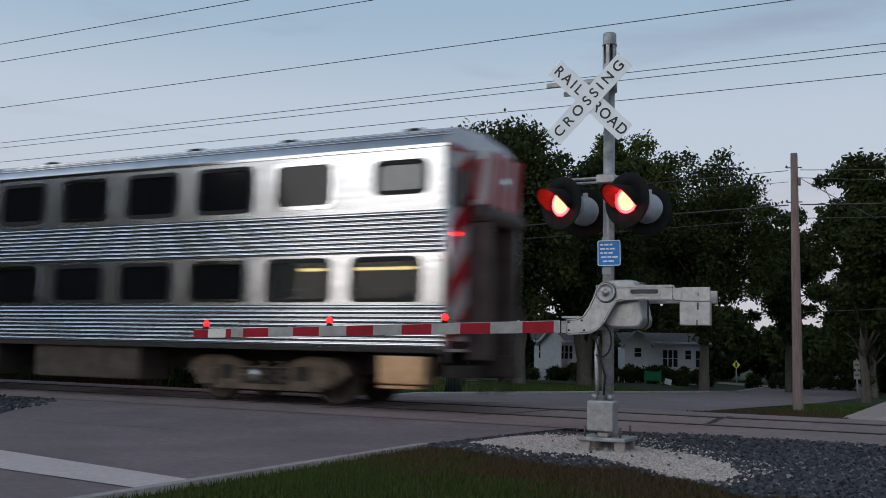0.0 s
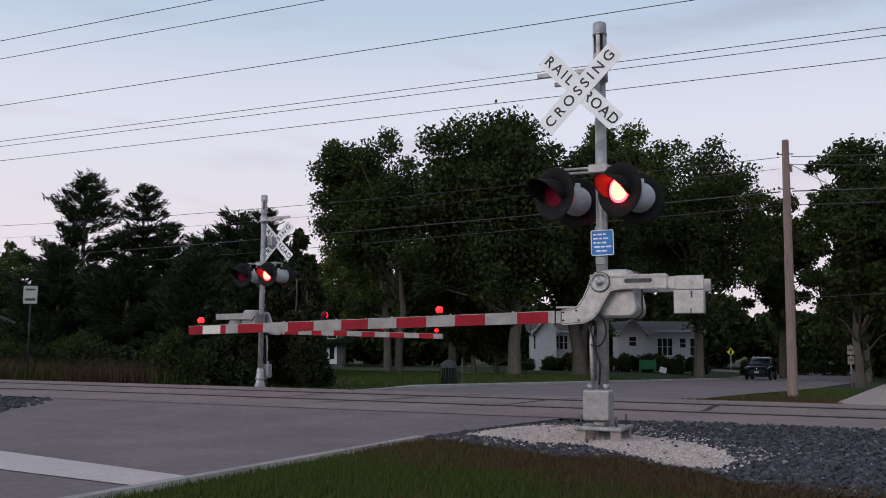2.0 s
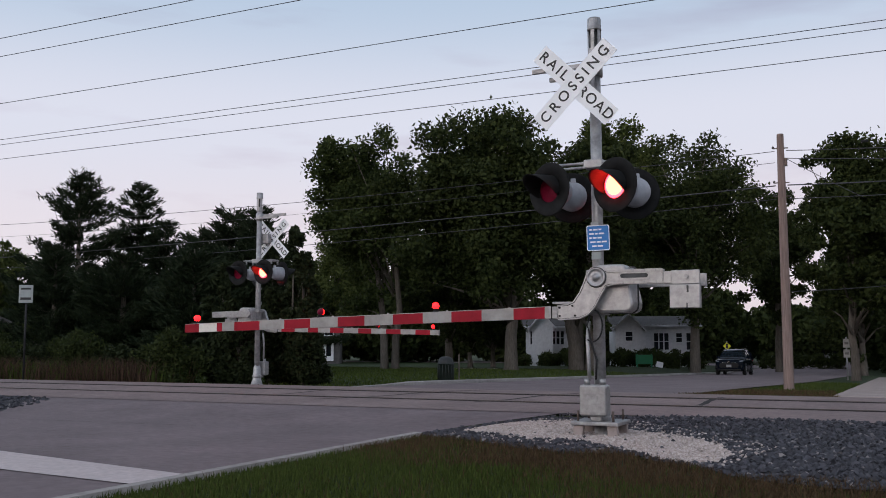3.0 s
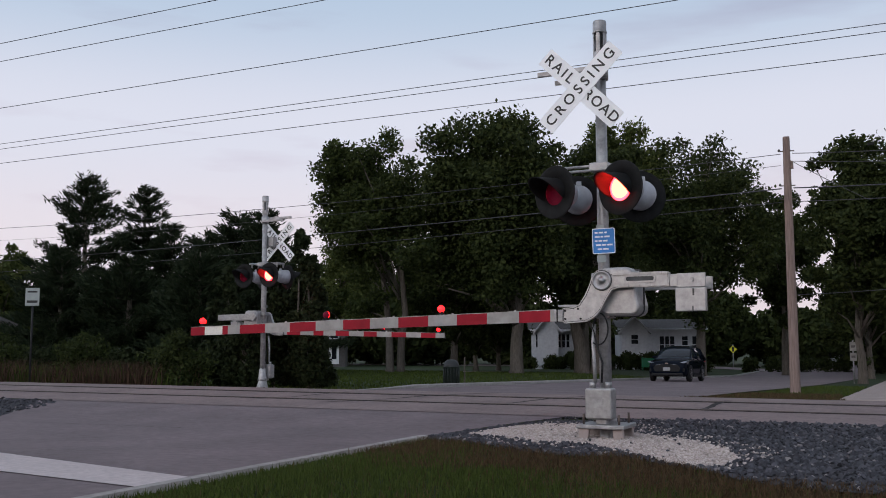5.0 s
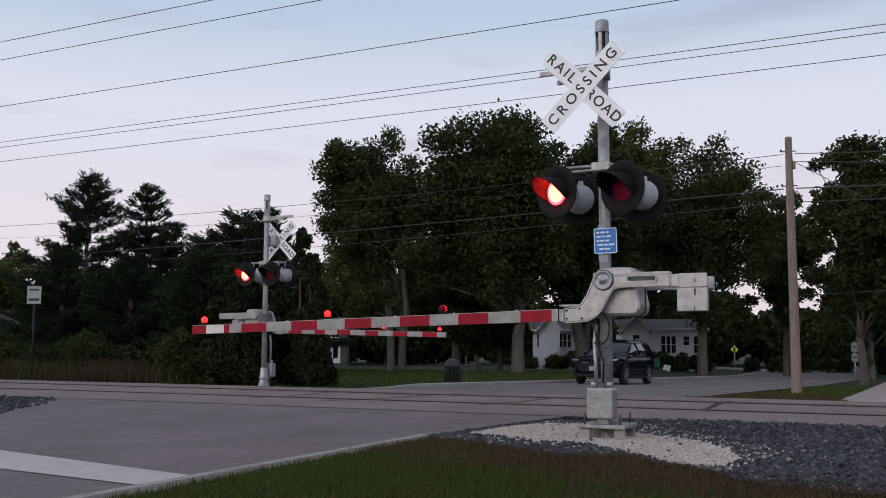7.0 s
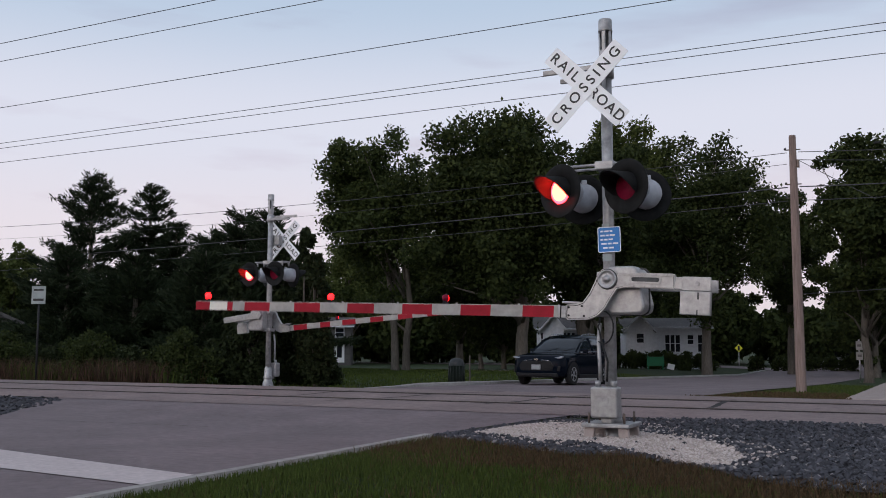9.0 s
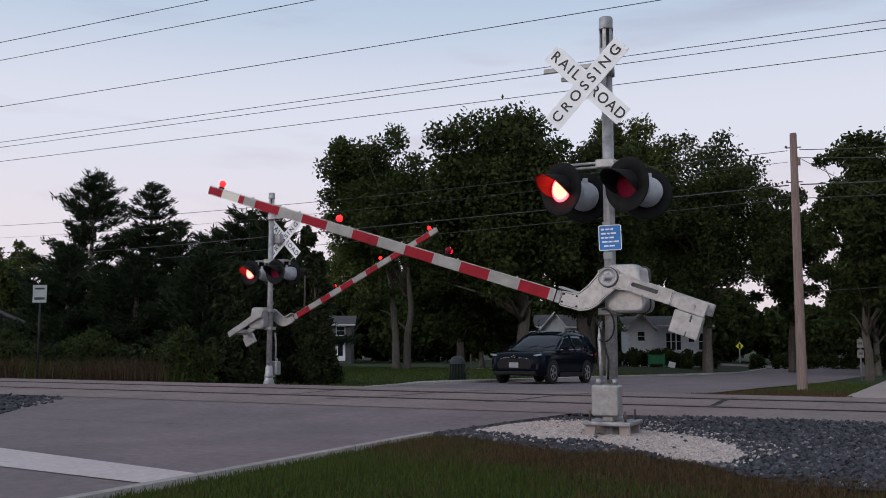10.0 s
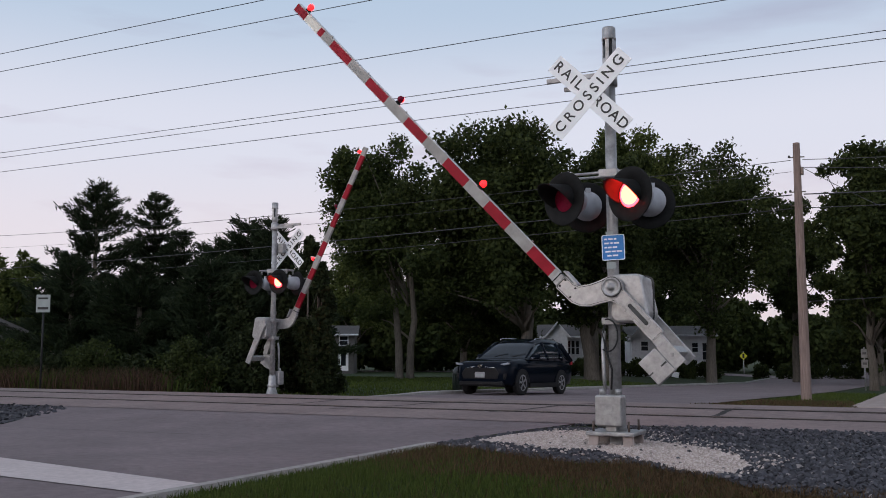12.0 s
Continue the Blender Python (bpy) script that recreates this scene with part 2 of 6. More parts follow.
WINDOW_DARK = material("window_glass", (0.012, 0.014, 0.018), (0.02, 0.022, 0.028), 2, 0.06)
BIN_GREEN = material("bin_green", (0.008, 0.013, 0.010), (0.013, 0.021, 0.015), 6, 0.5)
BIN_DOME = material("bin_dome_grey", (0.014, 0.016, 0.016), (0.022, 0.025, 0.025), 6, 0.5)
SIGN_YELLOW = material("sign_yellow", (0.62, 0.58, 0.02), (0.72, 0.68, 0.04), 5, 0.5)
SIGN_GREEN = material("sign_green", (0.01, 0.12, 0.05), (0.015, 0.16, 0.07), 5, 0.5)
HOUSE_PLATE = material("dull_plate", (0.20, 0.19, 0.18), (0.28, 0.265, 0.25), 5, 0.6)
SIGN_GREY = material("faded_sign", (0.27, 0.30, 0.29), (0.35, 0.38, 0.37), 5, 0.6)


# ---- mesh tools ----
def mesh_of(bm, mats, name="mesh", smooth=False):
    me = bpy.data.meshes.new(name)
    bm.to_mesh(me)
    bm.free()
    for m in (mats if isinstance(mats, (list, tuple)) else [mats]):
        me.materials.append(m)
    if smooth:
        for p in me.polygons:
            p.use_smooth = True
    return me


def part(name, bm, mat, parent=None, label="", smooth=False):
    """One mesh object under a thing or under a part."""
    ob = new(name, mesh_of(bm, mat, name, smooth))
    if parent:
        ob.parent = parent
    if label:
        tagged(ob, label)
    return ob


def thing(name, label, category, m=None, group="", kind=""):
    ob = new(name)
    ob.empty_display_size = 0.2
    if m is not None:
        ob.matrix_basis = m
    return tagged(ob, label, category, group, kind)


def b_box(bm, x0, x1, y0, y1, z0, z1, m=None, bevel=0.0, mi=0):
    r = bmesh.ops.create_cube(bm, size=1)
    vs = r["verts"]
    for v in vs:
        v.co = Vector((x0 + (v.co.x + 0.5) * (x1 - x0), y0 + (v.co.y + 0.5) * (y1 - y0), z0 + (v.co.z + 0.5) * (z1 - z0)))
    fs = list({f for v in vs for f in v.link_faces})
    if bevel:
        es = list({e for v in vs for e in v.link_edges})
        out = bmesh.ops.bevel(bm, geom=es, offset=bevel, segments=2, affect="EDGES", profile=0.5)
        vs = list({v for f in out["faces"] for v in f.verts} | {v for v in vs if v.is_valid})
        fs = list({f for v in vs for f in v.link_faces})
    for f in fs:
        f.material_index = mi
    if m is not None:
        bmesh.ops.transform(bm, matrix=m, verts=vs)
    return bm


def box(x0, x1, y0, y1, z0, z1, bevel=0.0, m=None):
    return b_box(bmesh.new(), x0, x1, y0, y1, z0, z1, m, bevel)


def b_tube(bm, pts, radii, n=10, caps=True, mi=0):
    """A tube along points; radii one number or one for each point."""
    pts = [Vector(p) for p in pts]
    if not isinstance(radii, (list, tuple)):
        radii = [radii] * len(pts)
    rings, side = [], None
    for i, p in enumerate(pts):
        d = (pts[min(i + 1, len(pts) - 1)] - pts[max(i - 1, 0)]).normalized()
        if side is None:
            side = d.orthogonal().normalized()
        side = (side - d * side.dot(d)).normalized()
        up = d.cross(side)
        rings.append([bm.verts.new(p + radii[i] * (math.cos(a) * side + math.sin(a) * up)) for a in (2 * math.pi * k / n for k in range(n))])
    for a, b in zip(rings, rings[1:]):
        for k in range(n):
            f = bm.faces.new((a[k], a[(k + 1) % n], b[(k + 1) % n], b[k]))
            f.smooth, f.material_index = True, mi
    if caps:
        for ring in (rings[0][::-1], rings[-1]):
            bm.faces.new(ring).material_index = mi
    return bm


def tube(pts, radii, n=10):
    return b_tube(bmesh.new(), pts, radii, n)


def b_lathe(bm, profile, n=24, m=None, mi=0, a0=0.0, a1=360.0):
    """Turns (radius, height) pairs about z."""
    full = abs(a1 - a0) >= 359.9
    steps = n if full else n + 1
    cols, vs = [], []
    for k in range(steps):
        a = radians(a0 + (a1 - a0) * k / n)
        col = [bm.verts.new((r * math.cos(a), r * math.sin(a), z)) for r, z in profile]
        cols.append(col)
        vs += col
    for k in range(n):
        a, b = cols[k], cols[(k + 1) % steps]
        for i in range(len(profile) - 1):
            f = bm.faces.new((a[i], b[i], b[i + 1], a[i + 1]))
            f.smooth, f.material_index = True, mi
    if m is not None:
        bmesh.ops.transform(bm, matrix=m, verts=vs)
    bmesh.ops.remove_doubles(bm, verts=vs, dist=1e-5)
    return bm


def lathe(profile, n=24, m=None):
    return b_lathe(bmesh.new(), profile, n, m)


def b_plate(bm, outline, y0, y1, mi=0, m=None):
    """An outline in x, z, given thickness along y."""
    a = [bm.verts.new((x, y0, z)) for x, z in outline]
    b = [bm.verts.new((x, y1, z)) for x, z in outline]
    fs = [bm.faces.new(a), bm.faces.new(b[::-1])]
    for i in range(len(a)):
        j = (i + 1) % len(a)
        fs.append(bm.faces.new((a[i], b[i], b[j], a[j])))
    for f in fs:
        f.material_index = mi
    bmesh.ops.recalc_face_normals(bm, faces=fs)
    if m is not None:
        bmesh.ops.transform(bm, matrix=m, verts=a + b)
    return bm


def plate(outline, y0, y1, bevel=0.0, m=None):
    bm = b_plate(bmesh.new(), outline, y0, y1, 0, m)
    if bevel:
        bmesh.ops.bevel(bm, geom=list(bm.edges), offset=bevel, segments=2, affect="EDGES", profile=0.5)
    return bm


def rounded(x0, x1, z0, z1, r, n=5):
    out = []
    for cx, cz, a0 in ((x1 - r, z1 - r, 0), (x0 + r, z1 - r, 90), (x0 + r, z0 + r, 180), (x1 - r, z0 + r, 270)):
        out += [(cx + r * math.cos(radians(a0 + 90 * k / n)), cz + r * math.sin(radians(a0 + 90 * k / n))) for k in range(n + 1)]
    return out


def ring_plate(outer, inner, y0, y1):
    """A flat frame between two outlines with the same number of points."""
    bm = bmesh.new()
    rows = [[bm.verts.new((x, y, z)) for x, z in o] for o, y in ((outer, y0), (inner, y0), (inner, y1), (outer, y1))]
    n = len(outer)
    for a, b in ((0, 1), (1, 2), (2, 3), (3, 0)):
        for i in range(n):
            j = (i + 1) % n
            bm.faces.new((rows[a][i], rows[a][j], rows[b][j], rows[b][i]))
    bmesh.ops.recalc_face_normals(bm, faces=list(bm.faces))
    return bm


def letters(text, size, mat, parent, m, name="lettering", spacing=1.0):
    """Raised lettering in the built-in font, turned into a mesh."""
    cu = bpy.data.curves.new("lettering", "FONT")
    cu.body, cu.size, cu.extrude, cu.align_x, cu.align_y, cu.space_character = text, size, 0.0012, "CENTER", "CENTER", spacing
    cu.offset = 0.0022
    tmp = bpy.data.objects.new("lettering_tmp", cu)
    scene.collection.objects.link(tmp)
    bpy.context.view_layer.update()
    me = bpy.data.meshes.new_from_object(tmp.evaluated_get(bpy.context.evaluated_depsgraph_get()))
    bpy.data.objects.remove(tmp)
    me.materials.clear()
    me.materials.append(mat)
    ob = new(name, me)
    ob.parent = parent
    ob.matrix_basis = m
    return ob


def cloud(name, verts, faces, mats, parent=None):
    me = bpy.data.meshes.new(name)
    me.from_pydata(verts, [], faces)
    for m in (mats if isinstance(mats, (list, tuple)) else [mats]):
        me.materials.append(m)
    ob = new(name, me)
    if parent:
        ob.parent = parent
    return ob


# ---- the ground: a low hump at the track, falling gently away beyond it ----
TRACK_Y = 15.5


def smooth(a, b, x):
    t = np.clip((x - a) / (b - a), 0, 1)
    return t * t * (3 - 2 * t)


def ground_z(x, y):
    x, y = np.asarray(x, float), np.asarray(y, float)
    hump = (0.13 * smooth(10.5, 14.0, y) + 0.04 * smooth(15.0, 16.3, y)) * (1 - smooth(17.2, 21.0, y))
    fall_road = -0.0225 * np.clip(y - 20, 0, 58)
    fall_lawn = -0.0155 * np.clip(y - 20, 0, 70)
    side = 1 - smooth(-20.0, -13.2, x)
    z = hump + fall_road * (1 - side) + fall_lawn * side
    verge = 0.06 * smooth(-5.3, -4.3, x) * (1 - smooth(10.6, 12.6, y)) - 0.55 * smooth(4.5, -4.0, y) * 1.0
    return z + verge * 1.0


def gz(x, y):
    return float(ground_z(x, y))


def sheet(name, xs, ys, lift, mat, keep=None, label="", category="", kind="structure"):
    """A piece of ground draped on the terrain."""
    X, Y = np.meshgrid(xs, ys)
    Z = ground_z(X, Y) + lift
    nx = len(xs)
    verts = np.stack([X, Y, Z], -1).reshape(-1, 3).tolist()
    faces = [(j * nx + i, j * nx + i + 1, (j + 1) * nx + i + 1, (j + 1) * nx + i) for j in range(len(ys) - 1) for i in range(nx - 1)]
    if keep:
        faces = [f for f in faces if keep(sum(verts[k][0] for k in f) / 4, sum(verts[k][1] for k in f) / 4)]
    ob = cloud(name, verts, faces, mat)
    for p in ob.data.polygons:
        p.use_smooth = True
    return tagged(ob, label, category, kind=kind)


def strip(name, left, right, ys, lift, mat, label="", category="", nx=8, kind="structure"):
    """A band of ground between two edges x = left(y) and x = right(y)."""
    verts, faces = [], []
    for y in ys:
        a, b = left(y), right(y)
        for k in range(nx + 1):
            x = a + (b - a) * k / nx
            verts.append((x, y, gz(x, y) + lift))
    for j in range(len(ys) - 1):
        for k in range(nx):
            a = j * (nx + 1) + k
            faces.append((a, a + 1, a + nx + 2, a + nx + 1))
    ob = cloud(name, verts, faces, mat)
    for p in ob.data.polygons:
        p.use_smooth = True
    return tagged(ob, label, category, kind=kind)


def spread(a, b, n):
    return list(np.linspace(a, b, n))


xs_g = [-2500, -900, -400, -200, -120, -80] + spread(-60, 25, 86) + [40, 80, 200, 500, 2500]
ys_g = [-900, -300, -100, -40, -15, -6] + spread(-4, 100, 105) + [130, 200, 400, 900, 2500]
ground = sheet("ground", xs_g, ys_g, -0.03, LAWN, label="dark mown grass ground around the crossing", category="ground")


def road_left(y):
    if y < 18:
        return -12.3 - 4.2 * float(smooth(8.6, 16.5, y))
    return -16.5 + 3.7 * float(smooth(17.5, 22.0, y))


def road_right(y):
    if y < 10.4:
        return -5.42
    if y < 18.6:
        return -5.42 + 1.4 * float(smooth(10.4, 14.6, y)) + 0.3 * float(smooth(14.6, 16.0, y))
    return -3.9 - 0.55 * float(smooth(18.0, 20.5, y)) + 0.9 * float(smooth(21, 45, y))


road = strip("road", road_left, road_right, spread(-60, 0, 21) + spread(0.5, 30, 90) + spread(31, 130, 67), 0.004, ASPHALT,
             "worn grey two-lane asphalt road over the track", "road", nx=14)
crossing = strip("pavement", lambda y: -30.0, lambda y: 12.0, spread(13.0, 19.4, 14), 0.012, CROSS_ASPHALT,
                 "brownish patched asphalt apron along the rails", "pavement", nx=60)
stop_line = cloud("trim_stop_line", [(x, y, gz(x, y) + 0.012) for x, y in ((-9.4, 6.25), (-5.50, 5.80), (-5.50, 6.42), (-9.4, 7.2))], [(0, 1, 2, 3)], LINE_PAINT)
tagged(stop_line, "worn white stop line painted on the road", "road marking", kind="structure")
# low concrete edge along the near verge
bm = bmesh.new()
ys_c = spread(-20, 10.4, 60)
ring0 = None
for y in ys_c:
    z = gz(-5.42, y)
    ring = [bm.verts.new((x, y, z + h)) for x, h in ((-5.43, -0.05), (-5.43, 0.028), (-5.41, 0.034), (-5.30, 0.034), (-5.28, -0.05))]
    if ring0:
        for k in range(4):
            bm.faces.new((ring0[k], ring0[k + 1], ring[k + 1], ring[k]))
    ring0 = ring
bmesh.ops.recalc_face_normals(bm, faces=list(bm.faces))
tagged(part("trim_road_edge", bm, CURB), "weathered pale concrete road edge beside the grass", "curb", kind="structure")
# kerb of the far lane
bm = bmesh.new()
ring0 = None
for y in spread(21.5, 110, 60):
    x = road_left(y)
    z = gz(x, y)
    up_ = 0.1 + 0.9 * float(smooth(21.5, 25.0, y))
    ring = [bm.verts.new((x + a, y, z + h)) for a, h in ((0.02, -0.05), (0.02, 0.09 * up_), (-0.02, 0.11 * up_), (-0.16, 0.11 * up_), (-0.18, -0.05))]
    if ring0:
        for k in range(4):
            bm.faces.new((ring0[k], ring0[k + 1], ring[k + 1], ring[k]))
    ring0 = ring
bmesh.ops.recalc_face_normals(bm, faces=list(bm.faces))
tagged(part("trim_far_kerb", bm, CURB), "pale concrete kerb along the far lawn", "kerb", kind="structure")

# ---- the track ----
RAIL_Z = 0.16
track = thing("railway_track", "single railway track with brown steel rails set in asphalt", "railway track", kind="structure")
RAIL_SECTION = [(-0.07, -0.15), (0.07, -0.15), (0.07, -0.135), (0.012, -0.11), (0.012, -0.045), (0.037, -0.03), (0.037, -0.006), (0.03, 0.0),
                (-0.03, 0.0), (-0.037, -0.006), (-0.037, -0.03), (-0.012, -0.045), (-0.012, -0.11), (-0.07, -0.135)]
for yr in (TRACK_Y - 0.755, TRACK_Y + 0.755):
    tilt = 0.0 if yr < TRACK_Y else 0.035  # the far rail lies a little higher
    part("rail", b_plate(bmesh.new(), RAIL_SECTION, -150, 150, 0, pose(0, yr, RAIL_Z + tilt, 0, 0, 90)), RAIL_STEEL, track)
    for s, w in ((1 if yr < TRACK_Y else -1, 0.085), (-1 if yr < TRACK_Y else 1, 0.05)):
        ya, yb = sorted((yr + s * 0.04, yr + s * (0.04 + w)))
        part("flangeway", box(-30, 12, ya, yb, 0.02, 0.153 + tilt), FLANGE_GAP, track)


# ---- the crossing signals ----
ARM_Y, PIVOT_X, PIVOT_Z = -0.25, 0.06, 1.83
FLASHERS = []   # (lens, lit on the first beat?)
ARM_LAMPS = []  # (dome, beat or None)
ARMS = []


def flasher(parent, x, y, z, turn, beat):
    """A hooded lamp on a round background; its lens turns its dark or its lit side outwards. Looks along -y before the turn."""
    m = pose(x, y, z, 0, 0, turn)
    up = Matrix.Rotation(radians(90), 4, "X")  # lathe axis z to -y
    bm = b_lathe(bmesh.new(), [(0.149, 0.005), (0.29, 0.005), (0.305, 0.008), (0.305, 0.018), (0.29, 0.018), (0.149, 0.018), (0.149, 0.005)], 40, up)
    disc = part("flasher_lamp", bm, BLACK_PAINT, parent, "black round background with a hooded red lamp")
    disc.matrix_basis = m
    hood = bmesh.new()
    rows = []
    for k in range(25):
        a = radians(-30 + 240 * k / 24)
        reach = 0.34 * ((math.sin(a) + 0.5) / 1.5) ** 0.8 + 0.012 if math.sin(a) > -0.5 else 0.012
        row = []
        for s in range(7):
            f = s / 6
            r = 0.163 + 0.012 * f
            row.append(((r * math.cos(a)), -0.018 - reach * f, r * math.sin(a) - 0.035 * f * reach / 0.31))
        rows.append(row)
    verts = [[hood.verts.new(p) for p in row] for row in rows]
    inner = [[hood.verts.new((p[0] * 0.965, p[1], p[2] * 0.965)) for p in row] for row in rows]
    for k in range(24):
        for s in range(6):
            for grid, flip in ((verts, False), (inner, True)):
                q = (grid[k][s], grid[k + 1][s], grid[k + 1][s + 1], grid[k][s + 1])
                hood.faces.new(q[::-1] if flip else q).smooth = True
        hood.faces.new((verts[k][6], verts[k + 1][6], inner[k + 1][6], inner[k][6]))
    for k in (0, 24):
        for s in range(6):
            hood.faces.new((verts[k][s], verts[k][s + 1], inner[k][s + 1], inner[k][s]))
    bmesh.ops.recalc_face_normals(hood, faces=list(hood.faces))
    part("hood", hood, BLACK_PAINT, disc)
    bm = b_lathe(bmesh.new(), [(0.168, 0.007), (0.172, -0.06), (0.165, -0.16), (0.14, -0.225), (0.09, -0.262), (0.0, -0.272)], 28, up)
    b_box(bm, -0.03, 0.03, 0.17, 0.22, 0.14, 0.2, bevel=0.008)
    b_box(bm, 0.145, 0.19, 0.06, 0.10, -0.04, 0.04, bevel=0.008)
    part("lamp_housing", bm, HOUSING_GREY, disc, "pale grey domed lamp housing")
    # lens: lit face outwards at 0 degrees, dark face at 180
    bm = bmesh.new()
    b_lathe(bm, [(0.0, 0.030), (0.06, 0.028), (0.118, 0.019)], 32, up, 2)
    b_lathe(bm, [(0.118, 0.019), (0.1572, 0.002)], 32, up, 0)
    b_lathe(bm, [(0.1572, 0.002), (0.1572, -0.002)], 32, up, 1)
    b_lathe(bm, [(0.1572, -0.002), (0.11, -0.018), (0.06, -0.028), (0.0, -0.03)], 32, up, 1)
    bmesh.ops.recalc_face_normals(bm, faces=list(bm.faces))
    lens = part("lens", bm, [LENS_ON, LENS_OFF, BULB_ON], disc, "round red lamp lens")
    FLASHERS.append((lens, beat))
    return disc


def arm_lamp(parent, x, z, beat, r=0.045):
    """A small red marker lamp clamped on top of the arm, with a lit and a dark half."""
    bm = bmesh.new()
    b_box(bm, x - 0.03, x + 0.03, -0.03, 0.03, z, z + 0.025, bevel=0.006)
    b_tube(bm, [(x, 0, z + 0.02), (x, 0, z + 0.04)], 0.03)
    base = part("lamp_base", bm, BLACK_PAINT, parent)
    bm = bmesh.new()
    steps = [(math.cos(radians(a)) * r, math.sin(radians(a)) * r) for a in range(-90, 91, 15)]
    b_lathe(bm, steps, 12, None, 0, 180, 360)
    if beat is None:
        b_lathe(bm, steps, 12, None, 0, 0, 180)
    else:
        b_lathe(bm, steps, 12, None, 1, 0, 180)
    bmesh.ops.remove_doubles(bm, verts=list(bm.verts), dist=1e-4)
    bmesh.ops.recalc_face_normals(bm, faces=list(bm.faces))
    dome = part("lamp_dome", bm, [SMALL_ON, LENS_OFF], parent, "small red marker lamp")
    dome.matrix_basis = pose(x, 0, z + 0.04 + r * 0.7)
    if beat is not None:
        ARM_LAMPS.append((dome, beat))


def crossing_signal(m, label, stripes, lamps, back_beat, back_turn, buck, on_legs=True):
    sig = thing("crossing_signal", label, "crossing signal", m, "crossing signals")
    # mast, cap, foot
    bm = b_lathe(bmesh.new(), [(0.0, 0.10), (0.068, 0.10), (0.065, 2.4), (0.063, 4.42), (0.0, 4.42)], 28)
    part("mast", bm, GALV, sig, "galvanized steel mast")
    part("bell_foot", b_lathe(bmesh.new(), [(0.063, 4.38), (0.073, 4.41), (0.079, 4.47), (0.079, 4.51)], 28), GALV, sig)
    part("bell", b_lathe(bmesh.new(), [(0.0, 4.725), (0.079, 4.73), (0.083, 4.73), (0.083, 4.755), (0.079, 4.76), (0.079, 4.86), (0.072, 4.88), (0.0, 4.885)], 28), GALV, sig, "slotted round bell on the mast top")
    for k in range(6):
        part("bell_strut", b_lathe(bmesh.new(), [(0.079, 4.505), (0.079, 4.735)], 4, None, 0, k * 60 + 14, k * 60 + 46), GALV, sig)
    part("bell_core", lathe([(0.04, 4.47), (0.04, 4.76)], 16), ALU_DARK, sig)
    foot = 0.20 if on_legs else -0.02
    part("base_plate", box(-0.27, 0.27, -0.27, 0.27, foot, foot + 0.045, 0.01), GALV, sig, "cast base plate")
    if not on_legs:
        part("base_casting", lathe([(0.24, 0.02), (0.19, 0.06), (0.13, 0.22), (0.11, 0.50), (0.075, 0.56)], 4), ALU, sig, "pale tapered base casting")
    for sx in (-1, 1):
        for sy in (-1, 1):
            if not on_legs:
                part("anchor_bolt", tube([(sx * 0.21, sy * 0.21, 0.02), (sx * 0.21, sy * 0.21, 0.10)], 0.018, 8), RAIL_STEEL, sig)
                continue
            q = plate([(0.13, 0.205), (0.245, 0.205), (0.275, -0.12), (0.18, -0.12)], -0.03, 0.03, 0.006, pose(0, sy * 0.2, 0, 0, 0, 0 if sx > 0 else 180))
            part("base_leg", q, CONCRETE, sig, "weathered pale base leg")
            bolt = tube([(sx * 0.2, sy * 0.2, 0.24), (sx * 0.2, sy * 0.2, 0.36)], 0.014, 8)
            part("anchor_bolt", bolt, RAIL_STEEL, sig)
    part("mast_collar", lathe([(0.074, 0.24), (0.12, 0.245), (0.115, 0.30), (0.09, 0.34), (0.074, 0.35)], 20), GALV, sig)
    part("base_stub", tube([(0, 0, -0.1), (0, 0, 0.2)], 0.07, 16), ALU, sig)
    # junction box on the mast foot
    bm = box(-0.165, 0.145, -0.26, -0.085, 0.30, 0.645, 0.025)
    jb = part("junction_box", bm, ALU, sig, "pale cast aluminium junction box")
    part("box_lid", box(-0.155, 0.135, -0.278, -0.262, 0.315, 0.63, 0.007), ALU, jb)
    part("box_emblem", box(-0.075, 0.055, -0.281, -0.2785, 0.43, 0.53), GALV, jb)
    for xk in (-0.1, 0.08):
        part("box_lug", tube([(xk, -0.17, 0.645), (xk, -0.17, 0.71)], 0.035, 10), ALU, jb)
    part("box_neck", box(-0.06, 0.06, -0.2, -0.07, 0.245, 0.31, 0.01), ALU, jb)
    # conduit and slack cable between box and mechanism
    part("conduit", tube([(-0.07, -0.17, 0.70), (-0.08, -0.16, 0.9), (-0.10, -0.13, 1.15), (-0.09, -0.1, 1.35)], 0.022, 8), GALV, sig)
    part("cable", tube([(0.0, -0.16, 0.70), (0.01, -0.15, 0.92), (-0.05, -0.14, 1.1), (-0.1, -0.12, 1.3), (-0.08, -0.1, 1.42)], 0.012, 8), CABLE, sig)
    loop = [(-0.02 + 0.115 * math.sin(radians(a)) * (1.0 if a < 180 else 0.9), -0.2, 1.24 - 0.18 * math.cos(radians(a)) + 0.06) for a in range(-30, 200, 15)]
    part("cable_loop", tube(loop, 0.009, 6), CABLE, sig)
    # crossarm bracket with the crossbuck
    bm = bmesh.new()
    b_box(bm, -0.74, 0.04, -0.10, -0.055, 4.28, 4.335, bevel=0.005)
    b_box(bm, -0.58, 0.04, 0.055, 0.10, 4.205, 4.255, bevel=0.005)
    b_lathe(bm, [(0.066, 4.18), (0.09, 4.18), (0.09, 4.35), (0.066, 4.35)], 20)
    part("bracket", bm, GALV, sig, "flat steel bracket arms")
    cb = buck
